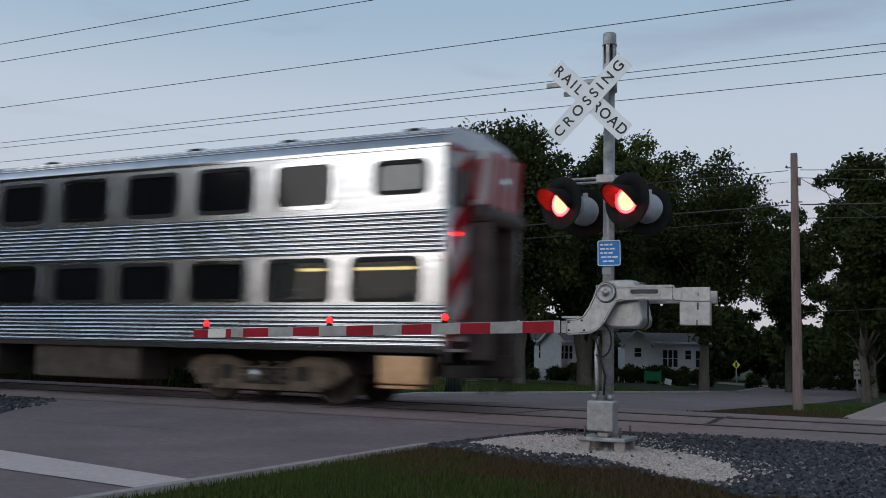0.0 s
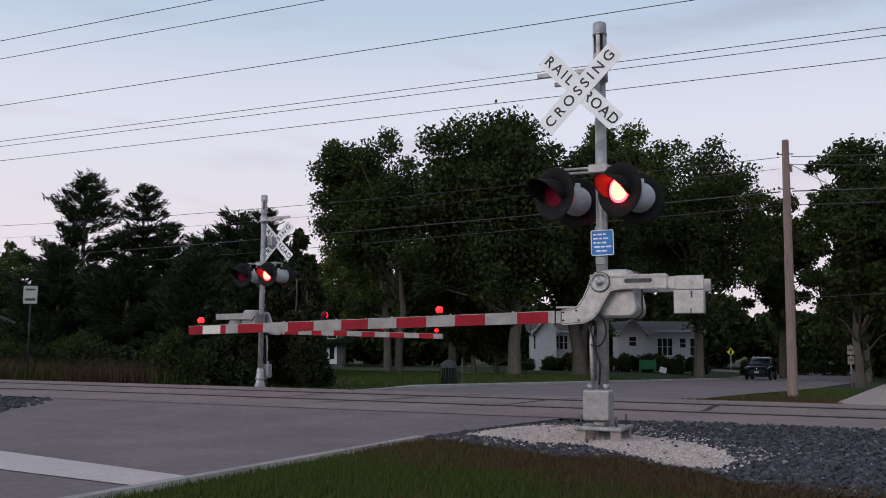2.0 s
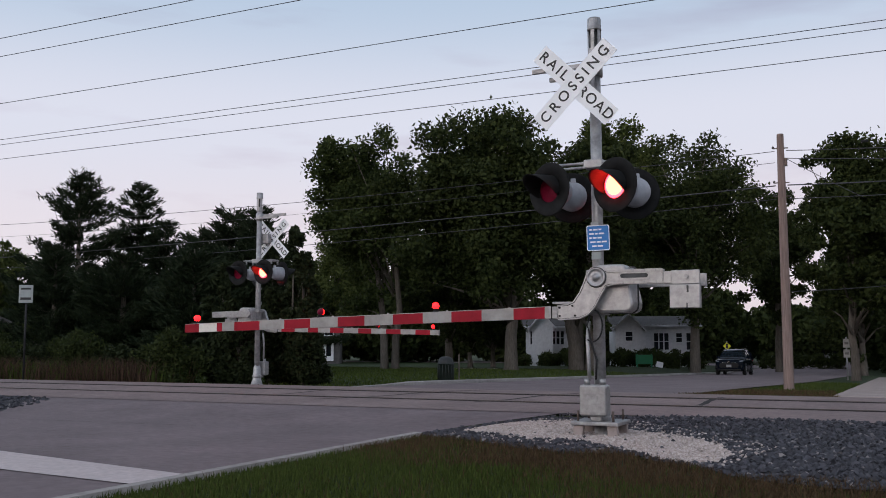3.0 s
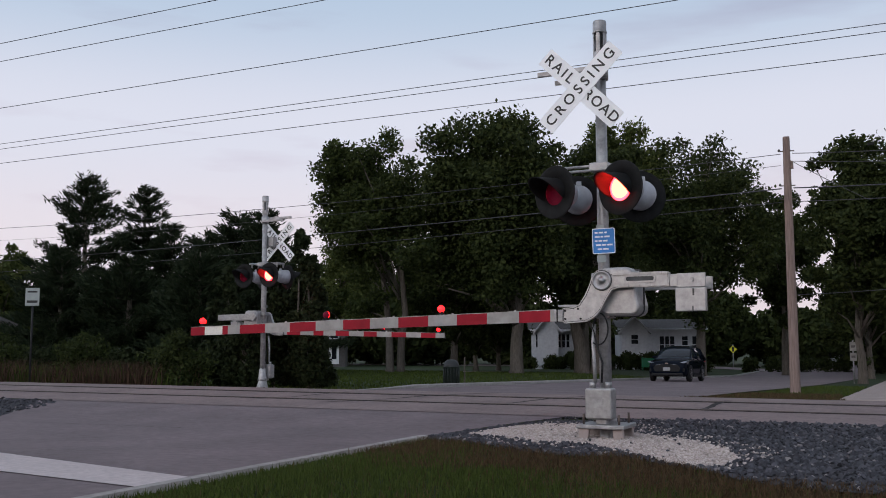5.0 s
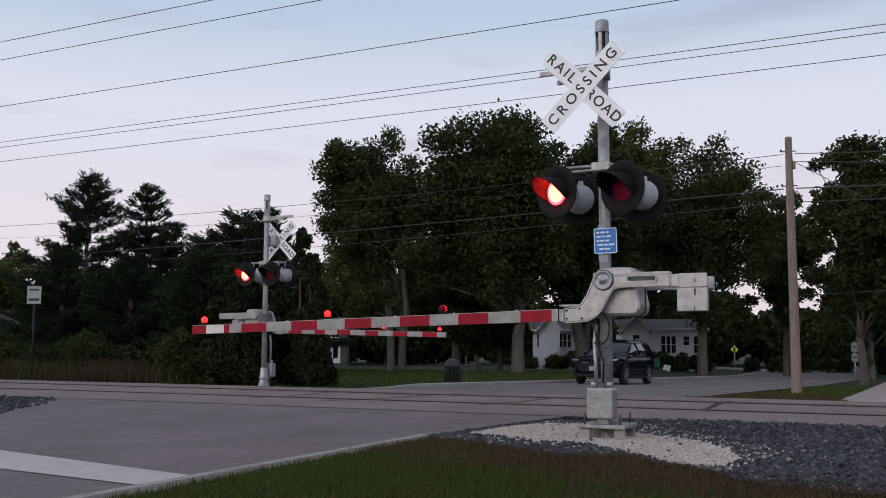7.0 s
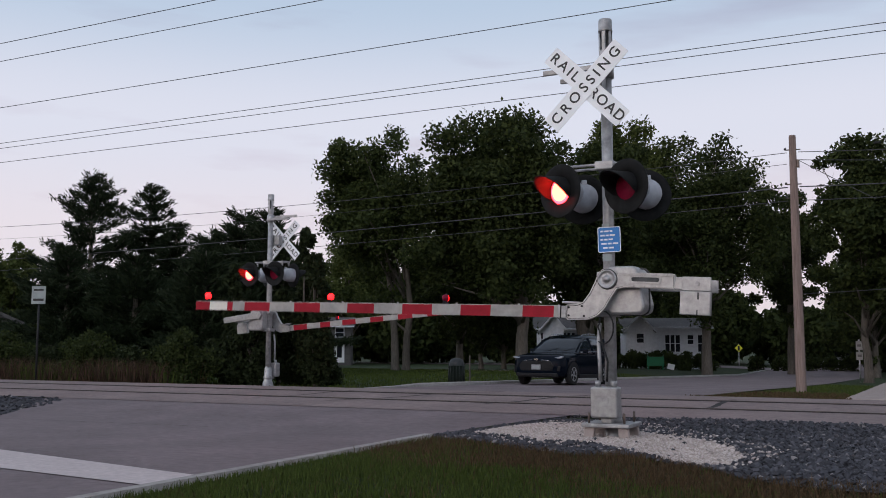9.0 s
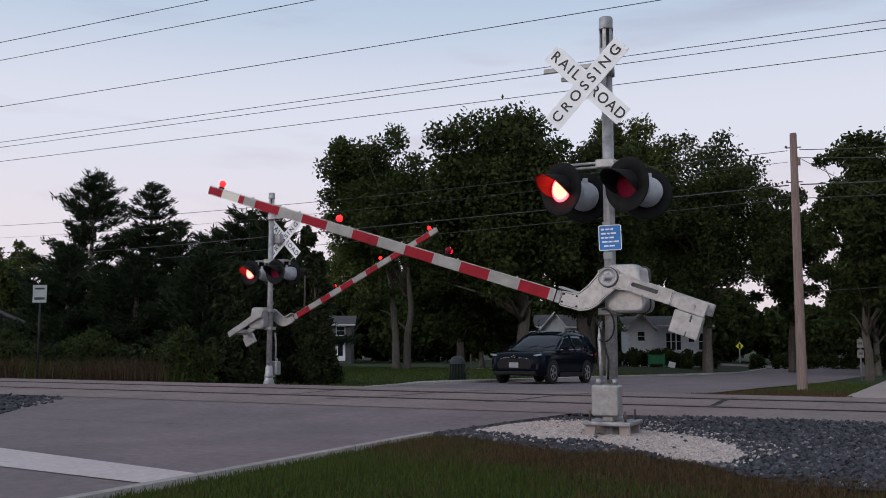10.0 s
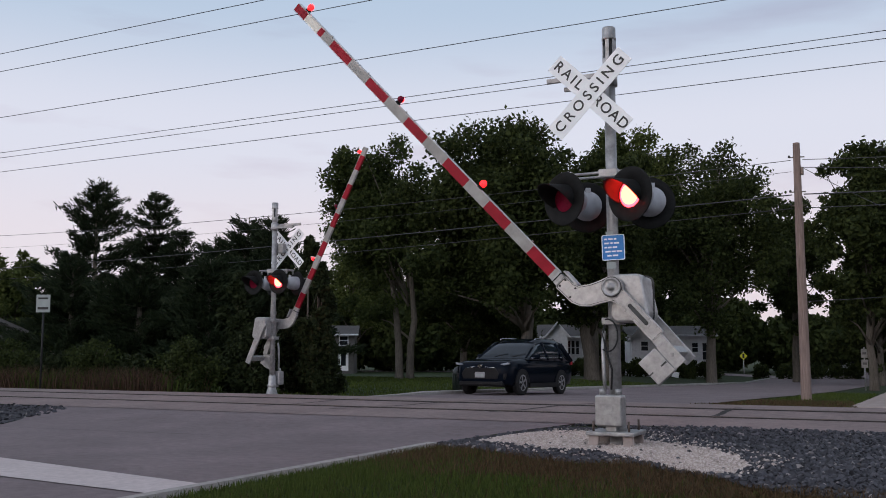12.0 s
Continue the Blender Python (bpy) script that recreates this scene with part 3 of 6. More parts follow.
    part("blade_clamp", box(cb[0] + 0.02, 0.02, -0.2, -0.06, cb[2] - 0.12, cb[2] + 0.12, 0.008), GALV, sig)
    for ang, dy, words, back in ((45, 0.0, ("CROSSING",), "RAIL  ROAD"), (-45, 0.008, ("RAIL", "ROAD"), "CROSSING")):
        bl = part("crossbuck_blade", plate(rounded(-0.60, 0.60, -0.114, 0.114, 0.012, 2), -0.003, 0.003), SIGN_WHITE, sig, "white crossbuck blade with black lettering")
        bl.matrix_basis = pose(cb[0], cb[1] + dy, cb[2], 0, -ang, 0)
        if words[0] == "CROSSING":
            letters("CROSSING", 0.17, SIGN_BLACK, bl, pose(0, -0.006, 0, 90), spacing=1.48)
            letters("RAIL", 0.17, SIGN_BLACK, bl, pose(0.34, 0.006, 0, 90, 0, 180), spacing=1.36)
            letters("ROAD", 0.17, SIGN_BLACK, bl, pose(-0.33, 0.006, 0, 90, 0, 180), spacing=1.16)
        else:
            letters("RAIL", 0.17, SIGN_BLACK, bl, pose(-0.35, -0.006, 0, 90), spacing=1.36)
            letters("ROAD", 0.17, SIGN_BLACK, bl, pose(0.34, -0.006, 0, 90), spacing=1.16)
            letters("CROSSING", 0.17, SIGN_BLACK, bl, pose(0, 0.006, 0, 90, 0, 180), spacing=1.48)
    # lamp arm and the four flashers
    bm = bmesh.new()
    b_tube(bm, [(-0.50, -0.13, 3.15), (0.36, -0.13, 3.15)], 0.017, 10)
    b_tube(bm, [(-0.50, 0.13, 3.15), (0.36, 0.13, 3.15)], 0.017, 10)
    for xk in (-0.48, 0.28):
        b_tube(bm, [(xk, -0.13, 3.14), (xk, -0.13, 3.05)], 0.022, 8)
        b_tube(bm, [(xk, 0.13, 3.14), (xk, 0.13, 3.05)], 0.022, 8)
        b_box(bm, xk - 0.025, xk + 0.025, -0.16, 0.16, 3.13, 3.17, bevel=0.006)
    b_box(bm, -0.11, 0.11, -0.15, 0.15, 3.09, 3.19, bevel=0.012)
    part("lamp_arm", bm, GALV, sig, "steel pipe arm for the lamps")
    for xk, beat in ((-0.38, 0), (0.38, 1)):
        flasher(sig, xk - 0.06, -0.36, 2.84, -24, beat)
        flasher(sig, xk - 0.04, 0.36, 2.84, back_turn, back_beat[0] if xk < 0 else back_beat[1])
    # blue notice: its small text is only bars
    if on_legs:
        nb = part("notice_sign", plate(rounded(-0.13, 0.13, -0.145, 0.145, 0.02, 3), -0.003, 0.003), BLUE_SIGN, sig, "small blue notice with white print")
        nb.matrix_basis = pose(0.035, -0.10, 2.29, 0, -1, 5)
        part("notice_border", ring_plate(rounded(-0.13, 0.13, -0.145, 0.145, 0.02, 3), rounded(-0.121, 0.121, -0.136, 0.136, 0.015, 3), -0.0055, -0.0035), SIGN_WHITE, nb)
        for k, (a, b) in enumerate(((-0.10, 0.09), (-0.10, 0.10), (-0.10, 0.07), (-0.09, 0.10), (-0.07, 0.06))):
            z = 0.095 - 0.047 * k
            x = a
            for wlen in ((0.035, 0.05, 0.03, 0.045), (0.055, 0.03, 0.06, 0.03), (0.03, 0.04, 0.05, 0.04), (0.06, 0.045, 0.06, 0.03), (0.05, 0.06, 0.03, 0.03))[k]:
                if x + wlen > b:
                    break
                part("print_bar", box(x, x + wlen, -0.0055, -0.0035, z - 0.009, z + 0.009), SIGN_WHITE, nb)
                x += wlen + 0.012
    part("tag", box(-0.055, 0.035, -0.085, -0.078, 2.435, 2.475), SIGN_GREY, sig, "small pale number tag, blank")
    part("tag", box(-0.05, 0.055, -0.085, -0.078, 2.05, 2.13), SIGN_GREY, sig, "small pale number tag, blank")
    # gate mechanism housing behind the arm
    bm = plate(rounded(0.0, 0.44, 1.44, 1.98, 0.09, 5), -0.17, 0.27, 0.03)
    for v in bm.verts:
        if v.co.z > 1.8:
            v.co.x = 0.2 + (v.co.x - 0.2) * 0.86 - 0.03
    mech = part("gate_mechanism", bm, ALU, sig, "pale cast aluminium gate mechanism housing", smooth=False)
    part("cover_seam", ring_plate(rounded(0.005, 0.452, 1.432, 1.97, 0.09, 5), rounded(0.02, 0.435, 1.45, 1.95, 0.08, 5), 0.04, 0.055), ALU_DARK, mech)
    part("mast_clamp", box(-0.12, 0.1, -0.1, 0.12, 1.42, 1.50, 0.01), GALV, sig)
    part("mast_clamp", box(-0.12, 0.1, -0.1, 0.12, 1.86, 1.93, 0.01), GALV, sig)
    part("shaft", tube([(PIVOT_X, -0.20, PIVOT_Z), (PIVOT_X, 0.34, PIVOT_Z)], 0.04, 16), GALV, sig)
    # the moving arm: origin on the pivot, x along to the tip is negative
    bm = plate([(-0.46, -0.30), (-0.47, -0.44), (-0.44, -0.47), (-0.20, -0.455), (-0.10, -0.41), (-0.02, -0.33), (0.05, -0.20), (0.11, -0.105), (0.20, -0.085),
                                  (0.73, -0.085), (0.745, -0.07), (0.745, 0.065), (0.72, 0.08), (0.10, 0.075), (0.05, 0.11), (0.0, 0.122), (-0.06, 0.11), (-0.11, 0.06), (-0.145, -0.04),
                                  (-0.20, -0.16), (-0.27, -0.26), (-0.34, -0.29)], -0.035, 0.035)
    front = [f for f in bm.faces if f.normal.y < -0.9]
    bmesh.ops.inset_region(bm, faces=front, thickness=0.012)
    ring = bmesh.ops.inset_region(bm, faces=front, thickness=0.007, depth=-0.006)
    for f in ring["faces"]:
        f.material_index = 1
    arm = part("gate_arm", bm, ALU, sig, "striped gate arm on a cast bracket")
    arm.data.materials.append(ALU_DARK)
    arm.matrix_basis = pose(PIVOT_X, ARM_Y, PIVOT_Z)
    ARMS.append(arm)
    up = Matrix.Translation((0, -0.035, 0)) @ Matrix.Rotation(radians(90), 4, "X")
    part("hub", b_lathe(bmesh.new(), [(0.0, 0.04), (0.03, 0.04), (0.032, 0.022), (0.085, 0.02), (0.09, 0.03), (0.104, 0.03), (0.106, 0.0)], 28, up), ALU, arm, "round cast hub")
    part("hub_groove", b_lathe(bmesh.new(), [(0.106, 0.003), (0.116, 0.003)], 28, up), ALU_DARK, arm)
    for k in range(5):
        a = radians(72 * k + 20)
        cx, cz = 0.058 * math.cos(a), 0.058 * math.sin(a)
        part("hub_bolt", tube([(cx, -0.05, cz), (cx, -0.066, cz)], 0.011, 6), GALV, arm)
    part("slot", ring_plate(rounded(0.25, 0.60, -0.035, 0.048, 0.035, 4), rounded(0.27, 0.58, -0.018, 0.032, 0.022, 4), -0.046, -0.036), ALU, arm)
    part("slot_recess", plate(rounded(0.272, 0.578, -0.016, 0.030, 0.02, 4), -0.038, -0.0355), ALU_DARK, arm)
    part("rib", box(0.12, 0.73, -0.046, -0.036, 0.052, 0.068), ALU, arm)
    part("rib", box(0.14, 0.73, -0.046, -0.036, -0.075, -0.058), ALU, arm)
    for xk in (0.30, 0.42, 0.54, 0.66):
        part("rib_clip", box(xk, xk + 0.012, -0.05, -0.036, 0.05, 0.075), GALV, arm)
        part("rib_clip", box(xk, xk + 0.012, -0.05, -0.036, -0.08, -0.055), GALV, arm)
    part("counter_arm", box(0.745, 0.86, -0.028, 0.03, -0.09, 0.045, 0.006), ALU, arm)
    part("weight_carrier", box(0.83, 1.13, -0.05, -0.028, -0.10, 0.05, 0.006), ALU, arm)
    wt = part("counterweight", box(0.81, 1.13, -0.055, 0.035, -0.355, -0.105, 0.008), ALU, arm, "pale square counterweight plate")
    part("weight_bolt", tube([(0.99, -0.05, -0.02), (0.99, -0.07, -0.02)], 0.024, 10), GALV, arm)
    part("weight_slot", box(0.992, 1.012, -0.0575, -0.0555, -0.19, -0.115), ALU_DARK, arm)
    part("weight_slot", box(0.985, 1.001, -0.0575, -0.0555, -0.355, -0.30), ALU_DARK, arm)
    # second, rear arm of the bracket
    part("rear_arm", plate([(0.0, -0.12), (0.1, -0.09), (1.09, -0.09), (1.09, 0.05), (0.1, 0.07), (0.0, 0.11), (-0.1, 0.0)], 0.55, 0.60, 0.006), ALU, arm)
    part("rear_tie", box(0.9, 1.0, 0.03, 0.56, -0.07, 0.03, 0.005), ALU, arm)
    part("saddle", box(-0.52, -0.30, -0.03, 0.12, -0.285, -0.262, 0.004), GALV, arm)
    bm = bmesh.new()
    b_box(bm, -0.56, -0.46, -0.045, 0.045, -0.45, -0.315, bevel=0.006)
    part("arm_clamp", bm, GALV, arm)
    part("clamp_strap", box(-0.53, -0.515, -0.048, 0.048, -0.456, -0.308), BLACK_PAINT, arm)
    for xk, zk in ((-0.43, -0.33), (-0.43, -0.42), (-0.25, -0.42), (-0.28, -0.31)):
        part("arm_bolt", tube([(xk, -0.03, zk), (xk, -0.046, zk)], 0.012, 6), BLACK_PAINT, arm)
    droop = 0.0285

    def top(s):
        return -0.315 - droop * (s - 0.5)

    tip = stripes[-1][1]

    def deep(s):
        return 0.133 - 0.022 * s / tip

    for a, b, c in stripes:
        bm = b_plate(bmesh.new(), [(-a, top(a)), (-b, top(b)), (-b, top(b) - deep(b)), (-a, top(a) - deep(a))], -0.03, 0.03)
        part("stripe", bm, {"r": ARM_RED, "w": ARM_WHITE, "c": ARM_CREAM}[c], arm)
    part("arm_rim", b_plate(bmesh.new(), [(-0.55, top(0.55) + 0.006), (-tip, top(tip) + 0.006), (-tip, top(tip)), (-0.55, top(0.55))], -0.034, 0.034), ALU, arm)
    s = 1.05
    while s < tip - 0.4:
        part("rim_stud", box(-s - 0.01, -s + 0.01, -0.01, 0.01, top(s) + 0.006, top(s) + 0.022), GALV, arm)
        s += 0.80
    for s, beat in lamps:
        arm_lamp(arm, -s, top(s) + 0.005, beat)
    return sig


NEAR_STRIPES = [(0.51, 0.61, "w"), (0.61, 0.99, "r"), (0.99, 1.39, "w"), (1.39, 1.78, "r"), (1.78, 2.16, "w"), (2.16, 2.57, "r"), (2.57, 2.97, "w"), (2.97, 3.36, "r"),
                (3.36, 3.77, "w"), (3.77, 4.17, "r"), (4.17, 4.56, "w"), (4.56, 4.97, "r"), (4.97, 5.17, "w"), (5.17, 5.26, "r"), (5.26, 5.56, "c"), (5.56, 5.80, "r")]
FAR_STRIPES = [(0.51, 0.62, "w"), (0.62, 1.02, "r"), (1.02, 1.41, "w"), (1.41, 1.70, "r"), (1.70, 2.05, "w"), (2.05, 2.43, "r"), (2.43, 2.84, "w"), (2.84, 3.20, "r"),
               (3.20, 3.60, "w"), (3.60, 3.99, "r"), (3.99, 4.38, "w"), (4.38, 4.76, "r"), (4.76, 4.98, "w")]
near_signal = crossing_signal(pose(-3.15, 10.6, -0.01), "galvanized railroad crossing signal with crossbuck, red lamps and lowered gate", NEAR_STRIPES,
                              ((5.62, None), (3.63, 0), (2.00, 1)), (0, 1), 204, (-0.17, -0.235, 4.055))
far_signal = crossing_signal(pose(-14.62, 19.65, 0.0, 0, 0, 180), "far railroad crossing signal whose gate closes the other lane", FAR_STRIPES,
                             ((4.82, None), (3.35, 1), (1.9, 0)), (1, 0), 174, (-0.24, -0.235, 3.72), on_legs=False)


# ---- the passenger train ----
CAR_L, HALF_W = 25.9, 1.55
TRAINS, TRAIN_WHEELS = [], []


def ribbed(x0, x1, y, z0, z1, pitch=0.078, depth=0.026):
    """Corrugated sheet: rounded ribs that run along the car."""
    bm = bmesh.new()
    n = max(3, round((z1 - z0) / pitch))
    prof = []
    for k in range(n):
        for f, d in ((0.0, 0.0), (0.16, 0.0), (0.30, 0.75), (0.46, 1.0), (0.66, 1.0), (0.82, 0.75), (0.94, 0.0)):
            prof.append((z0 + (k + f) * (z1 - z0) / n, d * depth))
    prof.append((z1, 0))
    a = [bm.verts.new((x0, y - d, z)) for z, d in prof]
    b = [bm.verts.new((x1, y - d, z)) for z, d in prof]
    for i in range(len(prof) - 1):
        bm.faces.new((a[i], b[i], b[i + 1], a[i + 1])).smooth = True
    return bm


def railcar(m, label):
    car = thing("passenger_railcar", label, "railcar", m, "train cars")
    L = -CAR_L
    yn = -HALF_W
    # shell: far side, floor, ends, curved roof
    part("far_side", box(L, 0, HALF_W - 0.04, HALF_W, 1.03, 4.5), STAINLESS_FLAT, car)
    part("floor_deck", box(L, 0, yn + 0.01, HALF_W - 0.05, 1.03, 1.16), UNDERFRAME_AND_SHADE, car)
    # added dark sheet behind the panes: its colour is the interior's shade
    part("interior_shade_sheet", box(L + 0.1, -0.1, -0.35, -0.30, 1.17, 4.4), UNDERFRAME_AND_SHADE, car, "dark sheet standing in for the shaded car interior")
    bm = bmesh.new()
    prof = [(yn, 4.42), (yn + 0.02, 4.52), (yn + 0.09, 4.62), (yn + 0.25, 4.71), (yn + 0.6, 4.80), (0, 4.87)]
    prof += [(-y, z) for y, z in prof[-2::-1]]
    a = [bm.verts.new((L, y, z)) for y, z in prof]
    b = [bm.verts.new((0, y, z)) for y, z in prof]
    for i in range(len(prof) - 1):
        bm.faces.new((a[i], b[i], b[i + 1], a[i + 1])).smooth = True
    bm.faces.new(a)
    bm.faces.new(b[::-1])
    part("roof", bm, TRAIN_ROOF, car, "blue-grey curved metal roof")
    for xk in (-0.8, -3.4, -5.6, -9.5, -14.0, -19.0, -23.0):
        part("roof_vent", box(xk - 0.15, xk + 0.15, -1.26, -1.02, 4.70, 4.79, 0.02), RUBBER, car)
    for yk, zk in ((yn + 0.05, 4.575), (yn + 0.11, 4.635), (yn + 0.19, 4.68), (yn + 0.30, 4.725), (yn + 0.45, 4.763), (yn + 0.62, 4.803)):
        part("roof_rib", tube([(L, yk, zk), (0, yk, zk)], 0.016, 6), STAINLESS, car)
    part("gutter", box(L, 0, yn - 0.025, yn - 0.002, 4.36, 4.40), STAINLESS, car)
    # corrugated bands
    part("upper_ribs", ribbed(L, -0.02, yn, 2.60, 3.30), STAINLESS, car, "corrugated stainless steel band")
    part("lower_ribs", ribbed(L, -0.02, yn, 1.03, 1.73), STAINLESS, car, "corrugated stainless steel band")
    part("belt_rail", box(L, 0, yn - 0.02, yn + 0.04, 3.302, 3.36), STAINLESS_FLAT, car)
    part("belt_rail", box(L, 0, yn - 0.02, yn + 0.04, 1.732, 1.78), STAINLESS_FLAT, car)
    part("sill", box(L, 0, yn - 0.015, yn + 0.05, 0.95, 1.028), UNDERFRAME_AND_SHADE, car)
    for xk in (-4.02, -12.9, -21.7):
        part("seam", box(xk - 0.012, xk + 0.012, yn - 0.026, yn - 0.021, 1.05, 3.29), ALU_DARK, car)
    # window bands with real openings
    rows = []
    for k in range(14):
        rows.append((-1.10 - 1.765 * k, 0.655, 1.80, 2.52, k < 2))
    lower = rows
    upper = [(-2.80 - 1.765 * k, 0.63, 3.44, 4.25, False) for k in range(13)]
    end_win = (-0.845, 0.49, 3.62, 4.15, False)
    for z0, z1, wins in ((1.782, 2.598, lower), (3.362, 4.42, [end_win] + upper)):
        edge = 0.0
        for cx, hw, wz0, wz1, lit in wins:
            part("pier", box(cx + hw, edge, yn, yn + 0.04, z0, z1), STAINLESS_FLAT, car)
            part("window_rail", box(cx - hw, cx + hw, yn, yn + 0.04, wz1, z1), STAINLESS_FLAT, car)
            part("window_rail", box(cx - hw, cx + hw, yn, yn + 0.04, z0, wz0), STAINLESS_FLAT, car)
            edge = cx - hw
        part("pier", box(L, edge, yn, yn + 0.04, z0, z1), STAINLESS_FLAT, car)
    for i, (cx, hw, wz0, wz1, lit) in enumerate(lower + upper + [end_win]):
        bright = i % 3 == 2
        win = part("window", ring_plate(rounded(cx - hw - 0.03, cx + hw + 0.03, wz0 - 0.03, wz1 + 0.03, 0.15, 4), rounded(cx - hw + 0.045, cx + hw - 0.045, wz0 + 0.045, wz1 - 0.045, 0.10, 4), yn - 0.018, yn + 0.01),
                   STAINLESS if bright else RUBBER, car, "bright metal window frame" if bright else "black rubber window frame")
        part("pane", plate(rounded(cx - hw + 0.01, cx + hw - 0.01, wz0 + 0.01, wz1 - 0.01, 0.10, 4), yn + 0.012, yn + 0.02), CABIN_GLASS if lit else (END_GLASS if i == len(lower + upper) else TRAIN_GLASS), win)
    # lit lower saloon
    part("saloon_lamp", box(-3.3, -0.5, -0.9, -0.75, 2.40, 2.44), WARM_LAMP, car, "warm cabin light strip")
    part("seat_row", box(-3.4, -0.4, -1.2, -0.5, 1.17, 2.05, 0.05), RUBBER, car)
    # rear end: striped wall, door, gangway, box above
    part("end_wall", box(-0.05, 0, yn, HALF_W, 0.98, 4.46), TRAIN_WHITE, car, "pale end wall with red diagonal stripes")
    for side in (-1, 1):
        a0, a1 = (0.52, 1.54)
        for k in range(-1, 8):
            zb = 0.62 + k * 0.92
            rise = 0.85
            quad = [(a0, zb + rise), (a1, zb), (a1, zb + 0.44), (a0, zb + rise + 0.44)] if side < 0 else [(a0, zb), (a1, zb + rise), (a1, zb + rise + 0.44), (a0, zb + 0.44)]
            quad = [(p, min(max(z, 1.0), 4.44)) for p, z in quad]
            if quad[2][1] - quad[1][1] < 0.02 and quad[3][1] - quad[0][1] < 0.02:
                continue
            verts = [(side * p, z) for p, z in quad]
            bm = bmesh.new()
            vs = [bm.verts.new((0.006 + d, y, z)) for d in (0, 0.006) for y, z in verts]
            try:
                bm.faces.new(vs[4:]), bm.faces.new(vs[:4][::-1])
                for q in range(4):
                    bm.faces.new((vs[q], vs[(q + 1) % 4], vs[4 + (q + 1) % 4], vs[4 + q]))
            except ValueError:
                pass
            bmesh.ops.recalc_face_normals(bm, faces=list(bm.faces))
            part("stripe", bm, TRAIN_RED, car)
        part("corner_post", tube([(0.03, side * 1.5, 0.8), (0.03, side * 1.5, 4.4)], 0.045, 8), STAINLESS_FLAT, car)
        part("grab_bar", tube([(0.09, side * 1.25, 1.5), (0.09, side * 0.62, 1.5)], 0.018, 6), DOOR_GREY, car)
        part("end_ledge", box(0.01, 0.12, min(side * 0.70, side * 1.54), max(side * 0.70, side * 1.54), 1.28, 1.36, 0.01), STAINLESS_FLAT, car)
        part("marker_lamp", box(0.012, 0.05, side * 1.18 - 0.10, side * 1.18 + 0.10, 2.92, 2.96, 0.008), SMALL_ON, car, "red tail marker")
        part("end_window", plate(rounded(-0.27, 0.27, 3.42, 4.06, 0.12, 4), -0.02, 0.02, 0, pose(0.02, side * 1.05, 0, 0, 0, 90)), TRAIN_GLASS, car)
        part("gangway_post", box(0.005, 0.42, side * 0.58 - 0.06, side * 0.58 + 0.06, 0.85, 3.2, 0.02), DOOR_GREY, car, "grey gangway post")
    part("end_door", box(0.005, 0.05, -0.5, 0.5, 0.9, 3.1, 0.01), DOOR_GREY, car, "grey end door")
    part("door_window", plate(rounded(-0.2, 0.2, 1.9, 2.75, 0.08, 4), 0, 0.02, 0, pose(0.072, 0, 0, 0, 0, 90)), TRAIN_GLASS, car)
    part("kick_step", box(0.02, 0.10, -0.25, 0.25, 1.35, 1.40), STAINLESS_FLAT, car)
    hb = part("end_canopy", box(0.005, 0.32, -0.62, 1.0, 3.42, 4.52, 0.14), TRAIN_WHITE, car, "rounded pale canopy over the end door")
    for k in range(3):
        yq = -0.55 + 0.5 * k
        part("stripe", b_plate(bmesh.new(), [(yq, 3.45), (yq + 0.3, 3.45), (yq + 0.55, 4.5), (yq + 0.25, 4.5)], 0, 0.006, 0, pose(0.328, 0, 0, 0, 0, 90)), TRAIN_RED, hb)
    part("canopy_skirt", box(0.01, 0.42, -0.70, 1.05, 3.18, 3.52, 0.13), DOOR_GREY, hb, "dark grey curved canopy skirt")
    part("stripe", b_plate(bmesh.new(), [(0.03, 3.6), (0.15, 3.6), (0.28, 4.3), (0.16, 4.3)], -0.632, -0.626), TRAIN_RED, hb)
    part("canopy_lamp", b_lathe(bmesh.new(), [(0.0, 0.03), (0.10, 0.03), (0.12, 0.0)], 18, pose(0.332, 0.2, 4.0, 0, 90, 0)), CHROME, hb)
    part("coupler", box(0.0, 0.62, -0.16, 0.16, 0.55, 0.95, 0.04), UNDERFRAME_AND_SHADE, car)
    part("buffer_beam", box(0.005, 0.16, -1.45, 1.45, 0.55, 0.76, 0.02), UNDERFRAME_AND_SHADE, car)
    for yk in (-0.45, 0.4, 0.7):
        part("air_hose", tube([(0.12, yk, 0.75), (0.28, yk, 0.6), (0.3, yk + 0.05, 0.35), (0.18, yk + 0.1, 0.28)], 0.025, 6), RUBBER, car)
    # below the floor
    part("step_box", box(-1.20, -0.30, yn + 0.02, yn + 0.45, 0.42, 0.90, 0.03), STEP_BROWN, car, "brown metal step box")
    part("step_tread", box(-1.1, -0.42, yn - 0.06, yn + 0.3, 0.36, 0.41), STEP_BROWN, car)
    for x0, x1 in ((-9.3, -6.5), (-14.2, -10.4), (-18.4, -15.2)):
        part("equipment_box", box(x0, x1, yn + 0.08, yn + 1.0, 0.32, 0.95, 0.03), BOGIE_DARK if x0 > -10 else UNDERFRAME_AND_SHADE, car, "grimy underfloor equipment box")
    part("centre_sill", box(L + 0.5, -0.5, -0.5, 0.5, 0.55, 1.02), UNDERFRAME_AND_SHADE, car)
